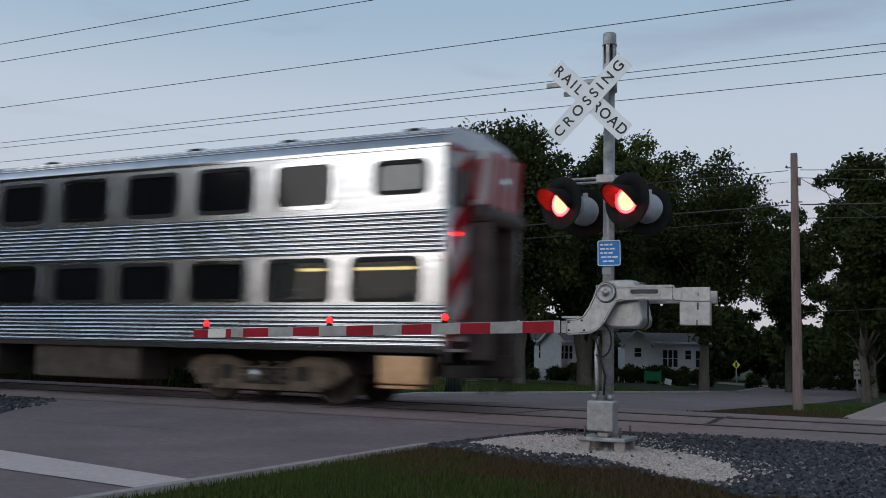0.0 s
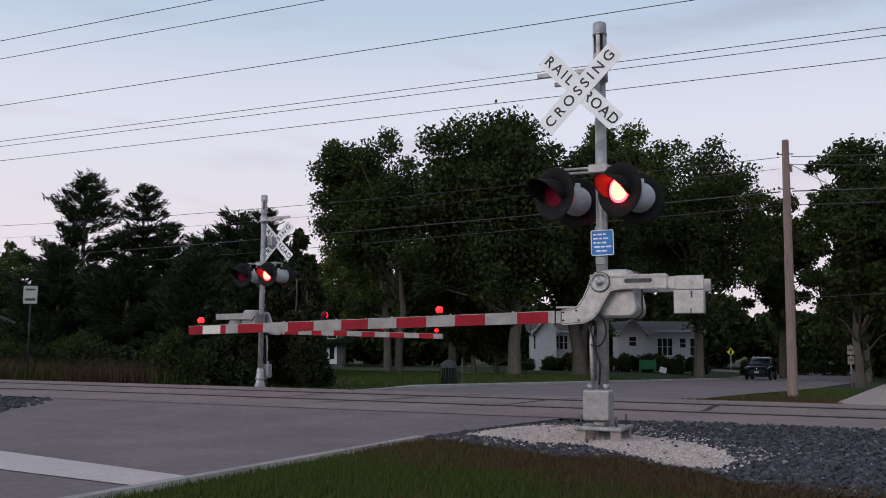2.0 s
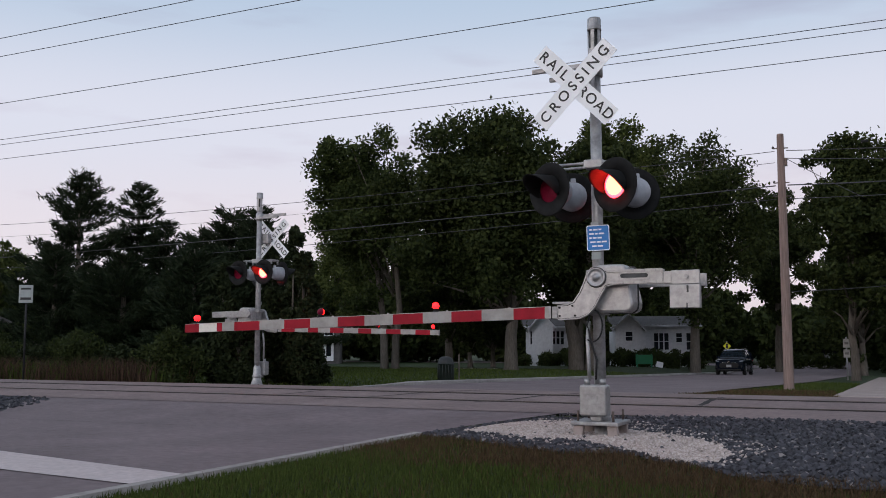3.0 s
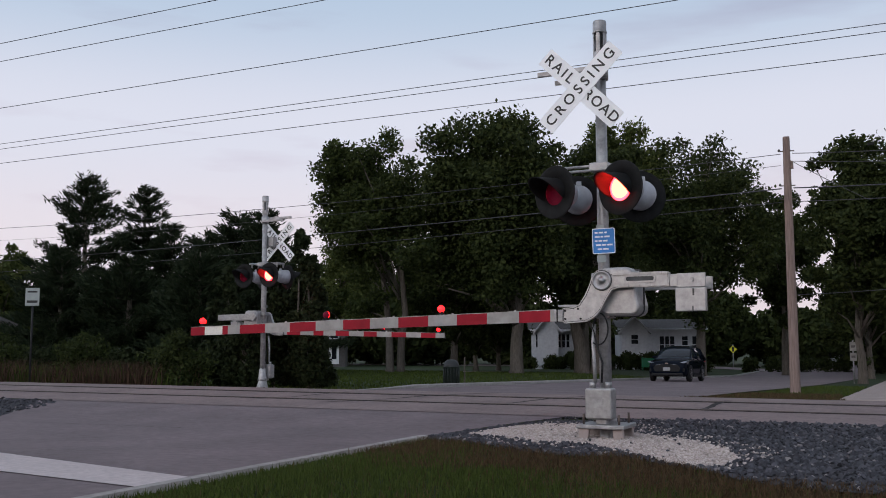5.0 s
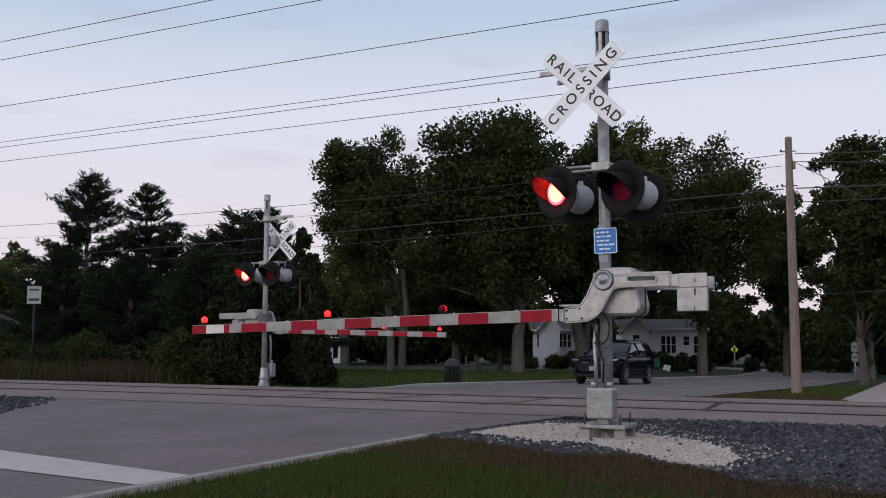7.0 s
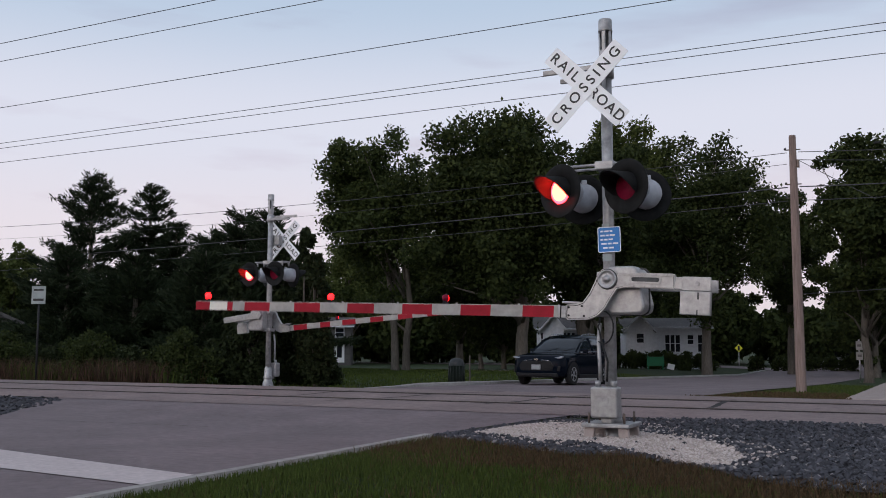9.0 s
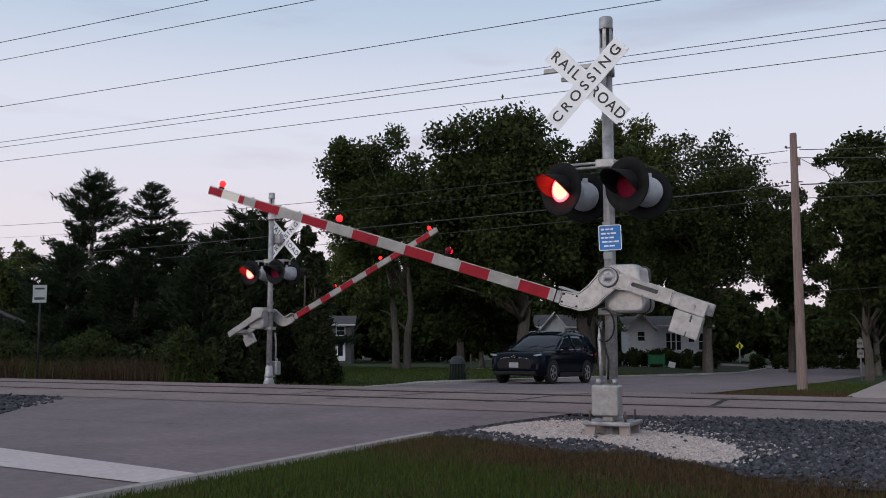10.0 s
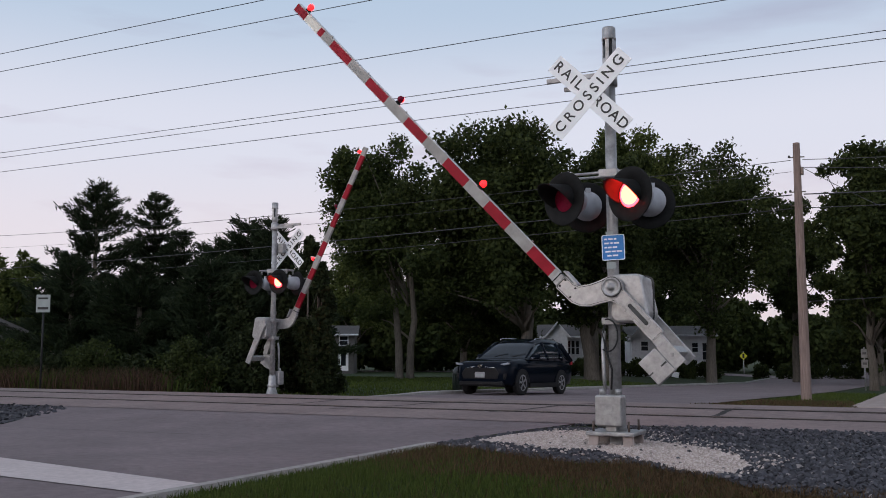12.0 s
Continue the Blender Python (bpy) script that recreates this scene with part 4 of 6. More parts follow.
    for xb in (-3.75, L + 3.75):
        for s in (-1, 1):
            front = -1 if s < 0 else 1
            bm = plate([(-1.72, 0.70), (-1.76, 0.54), (-1.52, 0.36), (-1.15, 0.22), (1.15, 0.22), (1.52, 0.36), (1.76, 0.54), (1.72, 0.70), (1.40, 0.84), (0.95, 0.85), (0.66, 0.78), (0.44, 0.64),
                        (-0.44, 0.64), (-0.66, 0.78), (-0.95, 0.85), (-1.40, 0.84)], -0.05, 0.05, 0.015)
            fr = part("bogie_frame", bm, BOGIE, car, "dusty brown cast bogie frame")
            fr.matrix_basis = pose(xb, s * 1.12, 0)
            # thin dark plates on the solid frame paint the shade of its openings
            part("spring_pocket_shade", box(-0.52, 0.52, *sorted((front * 0.05, front * 0.056)), 0.33, 0.62), UNDERFRAME_AND_SHADE, fr, "dark plate painting the shade of the spring pocket")
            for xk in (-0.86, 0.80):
                part("frame_recess_shade", plate(rounded(xk - 0.16, xk + 0.16, 0.40, 0.66, 0.06, 3), *sorted((front * 0.05, front * 0.056))), UNDERFRAME_AND_SHADE, fr)
            part("journal_cover", b_lathe(bmesh.new(), [(0.0, 0.05), (0.09, 0.05), (0.12, 0.0)], 16, pose(-0.25, front * 0.055, 0.5, 90 if s < 0 else -90, 0, 0)), ALLOY, fr, "bright worn journal cover")
            for xk in (-1.3, 1.3):
                part("axle_box", box(xk - 0.19, xk + 0.19, -0.16 if s < 0 else 0.06, -0.06 if s < 0 else 0.16, 0.28, 0.60, 0.04), BOGIE, fr)
            for xk in (-0.38, 0.0, 0.38):
                coil = [(xk + 0.08 * math.cos(a * 0.7), (-0.14 if s < 0 else 0.14) + 0.05 * math.sin(a * 0.7), 0.36 + 0.018 * a) for a in range(0, 22)]
                part("spring", tube(coil, 0.022, 6), BOGIE, fr)
        for xk in (-1.3, 1.3):
            bm = tube([(0, -0.9, 0), (0, 0.9, 0)], 0.08, 12)
            for s in (-1, 1):
                b_lathe(bm, [(0.09, 0.06), (0.12, 0.05), (0.33, 0.03), (0.36, 0.06), (0.42, 0.06), (0.425, -0.05), (0.45, -0.06), (0.45, -0.08), (0.36, -0.08), (0.33, -0.03), (0.09, -0.06)], 28,
                        pose(0, s * 0.755, 0, 90 if s < 0 else -90, 0, 0))
            for q in range(4):
                a = radians(q * 90)
                b_box(bm, -0.03, 0.03, -0.80, -0.79, -0.03, 0.03, pose(0.22 * math.cos(a), 0, 0.22 * math.sin(a)))
            wheel = part("wheelset", bm, BOGIE_DARK, car, "steel wheels on an axle")
            wheel.matrix_basis = pose(xb + xk, 0, 0.42)
            TRAIN_WHEELS.append(wheel)
    TRAINS.append(car)
    return car


CABIN_GLASS = glass_material("cabin_glass", (0.30, 0.30, 0.28), 0.02)
END_GLASS = material("pale_cab_glass", (0.20, 0.20, 0.19), (0.26, 0.26, 0.25), 2, 0.12)
REAR_X, TRAIN_SPEED = -6.9, 15.1
railcar(pose(REAR_X, TRACK_Y, RAIL_Z), "stainless steel double-deck railcar with ribbed sides and striped end")


def move_train():
    for car in TRAINS:
        x = car.matrix_basis.translation.x
        walk(car, [(t, pose(x - TRAIN_SPEED * t, TRACK_Y, RAIL_Z)) for t in (0, 3, 6, 9, 12)])
    rate = math.degrees(TRAIN_SPEED / 0.42) / FPS
    for wheel in TRAIN_WHEELS:
        at = wheel.matrix_basis.translation.copy()
        walk(wheel, [(k / FPS, pose(*at, 0, -rate * k, 0)) for k in range(12 * FPS + 1)])


# ---- the waiting car ----
def loft(sections, closed=True, cap=True, smooth_on=True):
    bm = bmesh.new()
    rings = [[bm.verts.new(p) for p in s] for s in sections]
    n = len(rings[0])
    for a, b in zip(rings, rings[1:]):
        for k in range(n if closed else n - 1):
            bm.faces.new((a[k], a[(k + 1) % n], b[(k + 1) % n], b[k])).smooth = smooth_on
    if cap:
        bm.faces.new(rings[0][::-1])
        bm.faces.new(rings[-1])
    bmesh.ops.recalc_face_normals(bm, faces=list(bm.faces))
    return bm


def car_section(y, w, z0, z1):
    """Half outline from sill to bonnet, mirrored."""
    h = z1 - z0
    half = [(w * 0.80, z0), (w * 0.93, z0 + 0.05 * h), (w * 0.985, z0 + 0.22 * h), (w, z0 + 0.48 * h), (w * 0.985, z0 + 0.72 * h), (w * 0.955, z0 + 0.86 * h), (w * 0.90, z0 + 0.95 * h), (w * 0.78, z0 + 0.985 * h), (w * 0.4, z1)]
    return [(x, y, z) for x, z in half] + [(-x, y, z) for x, z in half[::-1]]


def cabin_section(y, zt):
    k = (zt - 1.06) / 0.63
    wb, wt = 0.875, 0.875 - 0.225 * k
    r = 0.06 * k
    half = [(wb, 1.03), (wb - (wb - wt) * 0.5, 1.03 + (zt - 1.03) * 0.52), (wt + 0.01, zt - 0.05 * k - r), (wt - 0.05, zt - 0.02 * k), (wt - 0.2, zt), (wt * 0.3, zt + 0.015 * k)]
    return [(x, y, z) for x, z in half] + [(-x, y, z) for x, z in half[::-1]]


SUV_WHEELS = []
suv = thing("suv", "black compact sport utility car waiting at the crossing", "car")
part("body", loft([car_section(*s) for s in ((-2.30, 0.60, 0.42, 0.72), (-2.26, 0.74, 0.34, 0.86), (-2.15, 0.86, 0.28, 0.95), (-1.9, 0.905, 0.25, 1.00), (-1.5, 0.925, 0.23, 1.045), (-1.0, 0.925, 0.22, 1.085),
                                              (-0.4, 0.925, 0.22, 1.10), (0.5, 0.925, 0.22, 1.12), (1.3, 0.925, 0.22, 1.14), (1.85, 0.915, 0.24, 1.14), (2.15, 0.88, 0.30, 1.12), (2.26, 0.82, 0.38, 1.05), (2.30, 0.74, 0.45, 0.95))]),
     CAR_PAINT, suv, "glossy black body")
CAB = ((-0.98, 1.07), (-0.75, 1.22), (-0.45, 1.40), (-0.15, 1.565), (0.1, 1.635), (0.5, 1.675), (1.0, 1.68), (1.5, 1.645), (1.75, 1.60), (1.95, 1.44), (2.12, 1.25), (2.2, 1.10))
part("greenhouse", loft([cabin_section(*s) for s in CAB]), CAR_GLASS, suv, "dark tinted windows")


def roof_section(y, zt, drop=0.0):
    k = (zt - 1.06) / 0.63
    wt = 0.875 - 0.225 * k
    return [(wt + 0.018, y, zt - 0.05 * k - 0.075), (wt - 0.02, y, zt + 0.002), (wt - 0.2, y, zt + 0.022), (0, y, zt + 0.035), (-wt + 0.2, y, zt + 0.022), (-wt + 0.02, y, zt + 0.002), (-wt - 0.018, y, zt - 0.05 * k - 0.075)]


part("roof", loft([roof_section(*s) for s in CAB[3:10]], closed=False, cap=False), CAR_PAINT, suv)
for s in (-1, 1):
    def at_side(y, f):
        zt = float(np.interp(y, [c[0] for c in CAB], [c[1] for c in CAB]))
        k = (zt - 1.06) / 0.63
        wt = 0.875 - 0.225 * k
        z = 1.04 + (zt - 1.11) * f
        return (s * (0.875 + (wt - 0.875) * f + 0.012), y, z)
    part("pillar", tube([(s * 0.80, -0.95, 1.08), (s * 0.74, -0.45, 1.385), (s * 0.69, -0.12, 1.56)], 0.035, 6), CAR_PAINT, suv)
    part("pillar", tube([at_side(0.42, 0), at_side(0.36, 0.5), at_side(0.33, 1.0)], 0.035, 6), CAR_PAINT, suv)
    part("pillar", tube([at_side(1.42, 0), at_side(1.40, 0.5), at_side(1.34, 1.0)], 0.045, 6), CAR_PAINT, suv)
    part("pillar", tube([at_side(2.05, 0), at_side(1.85, 0.6), at_side(1.65, 1.0)], 0.09, 6), CAR_PAINT, suv)
    part("window_trim", tube([(s * 0.893, -0.8, 1.085), (s * 0.897, 0.5, 1.115), (s * 0.892, 1.9, 1.15)], 0.012, 6), CHROME, suv)
    part("roof_rail", tube([(s * 0.60, 0.0, 1.645), (s * 0.60, 0.1, 1.70), (s * 0.60, 0.8, 1.735), (s * 0.58, 1.45, 1.71), (s * 0.58, 1.55, 1.66)], 0.013, 6), CHROME, suv, "bright roof rail")
    part("mirror", box(s * 0.93 - 0.09, s * 0.93 + 0.13 if s > 0 else s * 0.93 + 0.09, -0.62, -0.48, 1.06, 1.20, 0.03) if s > 0 else box(-1.06, -0.84, -0.62, -0.48, 1.06, 1.20, 0.03), CAR_PAINT, suv)
    part("sill_trim", box(*sorted((s * 0.90, s * 0.945)), -0.95, 0.95, 0.22, 0.36, 0.015), CAR_PLASTIC, suv)
    part("door_handle", box(*sorted((s * 0.918, s * 0.945)), 0.12, 0.32, 0.90, 0.93, 0.008), CAR_PAINT, suv)
    part("door_handle", box(*sorted((s * 0.918, s * 0.945)), 1.12, 1.32, 0.92, 0.95, 0.008), CAR_PAINT, suv)
    hl = part("headlight", plate([(0.44, 0.82), (0.86, 0.87), (0.90, 0.925), (0.84, 0.935), (0.46, 0.86)], -0.05, 0.06, 0.01), HEADLAMP, suv, "clear headlight")
    hl.matrix_basis = pose(0, -2.17, 0) @ Matrix.Diagonal((s, 1, 1, 1)) if s > 0 else pose(0, -2.17, 0) @ Matrix.Rotation(0, 4, "Z")
    if s < 0:
        hl.data.transform(Matrix.Diagonal((-1, 1, 1, 1)))
        hl.data.flip_normals()
    part("fog_lamp_pod", plate([(0.52, 0.42), (0.80, 0.46), (0.82, 0.62), (0.60, 0.60)] if s > 0 else [(-0.52, 0.42), (-0.80, 0.46), (-0.82, 0.62), (-0.60, 0.60)], -2.262, -2.20, 0.01), CAR_PLASTIC, suv)
    part("grille_chrome", tube([(s * 0.15, -2.325, 0.81), (s * 0.44, -2.30, 0.79), (s * 0.60, -2.265, 0.70), (s * 0.64, -2.25, 0.60)], 0.006, 6), CHROME, suv)
    part("tail_light", box(*sorted((s * 0.62, s * 0.88)), 2.10, 2.25, 0.92, 1.06, 0.02), TRAIN_RED, suv)
    for y in (-1.42, 1.27):
        arch = []
        for k in range(13):
            a = math.pi * k / 12
            arch.append((0.43 * math.cos(a), 0.40 * math.sin(a)))
        arch += [(0.36 * math.cos(math.pi * k / 12), 0.335 * math.sin(math.pi * k / 12)) for k in range(12, -1, -1)]
        ar = part("wheel_arch", b_plate(bmesh.new(), arch, -0.03, 0.03), CAR_PLASTIC, suv, "black plastic wheel arch")
        ar.matrix_basis = pose(s * 0.915, y, 0.36, 0, 0, 90)
        part("wheel_well", b_lathe(bmesh.new(), [(0.0, 0), (0.37, 0), (0.37, 0.05)], 24, pose(s * 0.93 if s > 0 else s * 0.93, y, 0.36, 0, -90 * s, 0)), RUBBER, suv)
        out = pose(0, 0, 0, 0, 90 * s, 0)
        bm = b_lathe(bmesh.new(), [(0.235, -0.10), (0.30, -0.11), (0.345, -0.09), (0.36, -0.05), (0.36, 0.05), (0.345, 0.09), (0.30, 0.11), (0.235, 0.10)], 32, out)
        wheel = part("wheel", bm, RUBBER, suv, "black tyre on a silver rim")
        wheel.matrix_basis = pose(s * 0.845, y, 0.36)
        bm = b_lathe(bmesh.new(), [(0.0, 0.085), (0.04, 0.085), (0.05, 0.07)], 16, out)
        b_lathe(bm, [(0.205, 0.09), (0.238, 0.10), (0.24, 0.06)], 32, out)
        for k in range(5):
            b_box(bm, 0.03, 0.215, -0.028, 0.028, 0.062, 0.088, out @ Matrix.Rotation(radians(72 * k), 4, "Z"))
        part("rim", bm, ALLOY, wheel, "five-spoke silver rim")
        part("brake_disc", b_lathe(bmesh.new(), [(0.0, 0.03), (0.2, 0.03)], 20, out), RUBBER, wheel)
        SUV_WHEELS.append(wheel)
part("grille", plate([(-0.56, 0.46), (0.56, 0.46), (0.62, 0.62), (0.50, 0.78), (-0.50, 0.78), (-0.62, 0.62)], -2.31, -2.2, 0.015), CAR_PLASTIC, suv, "wide black grille")
part("lower_bumper", box(-0.72, 0.72, -2.29, -2.0, 0.26, 0.40, 0.03), CAR_PLASTIC, suv)
part("bumper_trim", box(-0.5, 0.5, -2.315, -2.28, 0.30, 0.33, 0.008), CAR_PLASTIC, suv)
part("emblem", plate(rounded(-0.075, 0.075, 0.80, 0.875, 0.03, 4), -2.335, -2.25), CHROME, suv, "bright oval emblem")
pl = part("number_plate", box(-0.16, 0.16, -2.335, -2.31, 0.50, 0.66, 0.006), PLATE, suv, "white plate with dark bars")
part("plate_bar", box(-0.12, 0.12, -2.338, -2.3355, 0.55, 0.61), SIGN_GREY, pl)
for s in (-0.3, 0.3):
    part("wiper", tube([(s, -0.93, 1.12), (s + 0.4, -0.78, 1.22)], 0.008, 5), CAR_PLASTIC, suv)


# seconds, place on the road, heading
SUV_ROWS = [(0.0, -10.3, 95.5, 0), (1.5, -10.4, 82.0, 0), (2.5, -10.5, 71.5, 0), (3.2, -10.5, 64.4, 0), (4.0, -10.45, 56.4, 0), (4.8, -10.4, 48.8, 0), (5.5, -10.4, 43.4, -1), (6.0, -10.4, 40.6, -2), (6.5, -10.42, 38.4, -3),
            (7.2, -10.6, 35.9, -4), (8.0, -10.82, 33.7, -5), (8.8, -11.0, 32.1, -5), (9.5, -11.15, 30.9, -5), (10.5, -11.3, 29.6, -5), (11.2, -11.36, 28.7, -5), (12.0, -11.4, 27.8, -5)]


def move_suv():
    ts, xs, ys, hs = zip(*SUV_ROWS)
    walk(suv, [(t, pose(x, y, gz(x, y) + 0.005, math.degrees(math.atan2(gz(x, y + 1) - gz(x, y - 1), 2)), 0, h)) for t, x, y, h in SUV_ROWS])
    for wheel in SUV_WHEELS:
        at = wheel.matrix_basis.translation.copy()
        rows = []
        for k in range(12 * FPS + 1):
            gone = ys[0] - float(np.interp(k / FPS, ts, ys))
            rows.append((k / FPS, pose(*at, math.degrees(gone / 0.36), 0, 0)))
        walk(wheel, rows)


# ---- trees, shrubs and grass ----
def leaf_quads(centres, size, rng, flat=0.0, aspect=0.55, axis=None):
    """Pointed leaves at the centres, turned every way."""
    n = len(centres)
    u = rng.normal(size=(n, 3)) if axis is None else axis + rng.normal(size=(n, 3)) * 0.35
    u /= np.linalg.norm(u, axis=1)[:, None] + 1e-9
    w = rng.normal(size=(n, 3))
    w[:, 2] += flat
    v = np.cross(u, w)
    v /= np.linalg.norm(v, axis=1)[:, None] + 1e-9
    s = (size * rng.uniform(0.6, 1.35, n))[:, None]
    c = np.asarray(centres)
    quad = np.stack([c - u * s, c - v * s * aspect + u * s * 0.1, c + u * s, c + v * s * aspect + u * s * 0.1], 1)
    faces = np.arange(n * 4).reshape(n, 4)
    return quad.reshape(-1, 3), faces


def add_crown(name, centres, size, rng, mat, parent, **kw):
    v, f = leaf_quads(centres, size, rng, **kw)
    me = bpy.data.meshes.new(name)
    me.from_pydata(v.tolist(), [], f.tolist())
    me.materials.append(mat)
    ob = new(name, me)
    ob.parent = parent
    return ob


def broadleaf(label, x, y, height, rx, base, seed, n_leaves, leaf=0.22, mat=None, trunk_r=0.35, trunks=((0, 0),), lumps=34, ry=None, top_r=1.0, group="broadleaf trees"):
    """A leafy tree: trunk, limbs that run to lumps of foliage, and leaves gathered round those lumps."""
    rng = np.random.default_rng(seed)
    z0 = gz(x, y)
    tree = thing("tree", label, "tree", pose(x, y, z0), group)
    ry = ry or rx
    rz, zc = (height - base) / 2, (height + base) / 2
    n_leaves = int(n_leaves * 3.0)
    mid_x = sum(p[0] for p in trunks) / len(trunks)
    cs, rs = [], []
    tries = 0
    lumps = int(lumps * 2.5)
    while len(cs) < lumps and tries < 4000:
        tries += 1
        d = rng.normal(size=3)
        d /= np.linalg.norm(d)
        r = rng.uniform(0.08, 1.0) ** 0.5
        k = (1.0 if d[2] < 0 else top_r) * (1 + 0.22 * noise.noise((d[0] * 1.7 + seed, d[1] * 1.7, d[2] * 1.7)))
        lr = (0.31 - 0.20 * r) * rng.uniform(0.75, 1.3) * min(rx, rz)
        p = np.array([d[0] * (rx - lr) * r * k, d[1] * (ry - lr) * r * k, zc + d[2] * (rz - lr * 0.55) * r * (0.5 + 0.5 * k)])
        if d[2] < -0.35:
            p[2] -= rng.uniform(0.0, 0.7)  # drooping lower boughs
        cs.append(p)
        rs.append(lr)
    cs, rs = np.array(cs), np.array(rs)
    bm = bmesh.new()
    for tx, ty in trunks:
        fork = base + 0.25 * (height - base)
        b_tube(bm, [(tx, ty, -0.3), (tx * 1.0, ty, 0.25), (tx + (tx - mid_x) * 0.15, ty, base * 0.6), (tx + (tx - mid_x) * 0.5 + rng.normal() * 0.12, ty, base + 0.2), (tx * 0.85 + (tx - mid_x) * 1.2, ty, fork), (tx * 0.6 + (tx - mid_x) * 1.6 + rng.normal() * 0.3, ty, zc + rz * 0.4)],
               [trunk_r * 1.35, trunk_r, trunk_r * 0.85, trunk_r * 0.75, trunk_r * 0.5, trunk_r * 0.15], 9)
        for i in rng.permutation(len(cs))[: max(5, len(cs) // (2 * len(trunks)))]:
            c = cs[i]
            if math.hypot(c[0] - tx, c[1] - ty) > 0.8 * rx:
                continue
            s = min(max(base * 0.8, c[2] * 0.62), fork)
            mid = np.array([tx + (c[0] - tx) * 0.45, ty + (c[1] - ty) * 0.45, s + (c[2] - s) * 0.62])
            b_tube(bm, [(tx * 0.95, ty, s - 0.2), tuple(mid), tuple(c)], [trunk_r * 0.34, trunk_r * 0.17, trunk_r * 0.05], 6)
    part("trunk", bm, BARK, tree, "grey-brown trunk and limbs")
    w = rs ** 2 / (rs ** 2).sum()
    pick = rng.choice(len(cs), n_leaves, p=w)
    d = rng.normal(size=(n_leaves, 3))
    d /= np.linalg.norm(d, axis=1)[:, None]
    rad = rs[pick] * 1.2 * (rng.uniform(0.05, 1.0, n_leaves) ** 0.5) * (1 + 0.15 * rng.normal(size=n_leaves))
    pts = cs[pick] + d * rad[:, None] * np.array([1.1, 1.1, 0.85])
    # twigs that break the outline
    far = rng.random(n_leaves) < 0.05
    pts[far] += d[far] * rs[pick][far][:, None] * rng.uniform(0.1, 0.42, far.sum())[:, None]
    add_crown("crown", pts, leaf * 0.56, rng, mat or LEAF_DARK, tree, flat=0.6, aspect=0.6)
    return tree


def conifer(label, x, y, height, r, seed, base=0.8, sparse=1.0, needles=7000, mat=None, lean=0.0):
    """A pine: whorls of rising branches that carry tufts of needles, gaps between them."""
    rng = np.random.default_rng(seed)
    tree = thing("pine_tree", label, "pine tree", pose(x, y, gz(x, y)), "pines")
    bm = bmesh.new()
    b_tube(bm, [(0, 0, -0.3), (0, 0, height * 0.5), (lean, 0, height)], [0.22, 0.13, 0.02], 8)
    tufts, axes = [], []
    z = base
    while z < height - 0.25:
        f = (z - base) / (height - base)
        reach = r * (1 - f) ** 0.75 * (0.75 + 0.4 * rng.random()) + 0.12
        n = rng.integers(4, 7)
        a0 = rng.random() * 6.28
        for k in range(n):
            a = a0 + 6.28 * k / n + rng.normal() * 0.25
            ln = reach * rng.uniform(0.55, 1.12)
            dx = np.array([math.cos(a), math.sin(a), 0.0])
            lift = 0.10 + 0.55 * f + rng.normal() * 0.08
            pts = [np.array([lean * f, 0, z]) + dx * ln * s + np.array([0, 0, ln * (lift * s ** 1.5 - 0.06 * s)]) for s in (0, 0.35, 0.7, 1.0)]
            b_tube(bm, [tuple(p) for p in pts], [0.035, 0.026, 0.016, 0.006], 5, False)
            m = max(8, int(needles / 260 * ln / max(r, 0.1) * 4.6))
            for s in rng.uniform(0.22, 1.05, m):
                q = pts[0] + dx * ln * s + np.array([0, 0, ln * (lift * s ** 1.5 - 0.06 * s)])
                spread_r = 0.11 + 0.16 * ln / max(r, 0.1) * (1.1 - 0.6 * s)
                q = q + np.array([rng.normal() * spread_r, rng.normal() * spread_r, abs(rng.normal()) * 0.10 - 0.04])
                tufts.append(q)
                axes.append(dx * 0.8 + np.array([0, 0, 0.5]))
        z += rng.uniform(0.40, 0.62) * min(sparse, 1.2)
    part("trunk", bm, BARK, tree, "dark straight trunk with branches")
    tufts, axes = np.array(tufts), np.array(axes)
    # every tuft is a spray of needle bunches
    rep = np.repeat(tufts, 6, 0) + rng.normal(size=(len(tufts) * 6, 3)) * 0.09
    add_crown("needles", rep, 0.15, rng, mat or NEEDLE, tree, axis=np.repeat(axes, 6, 0), aspect=0.2)
    return tree


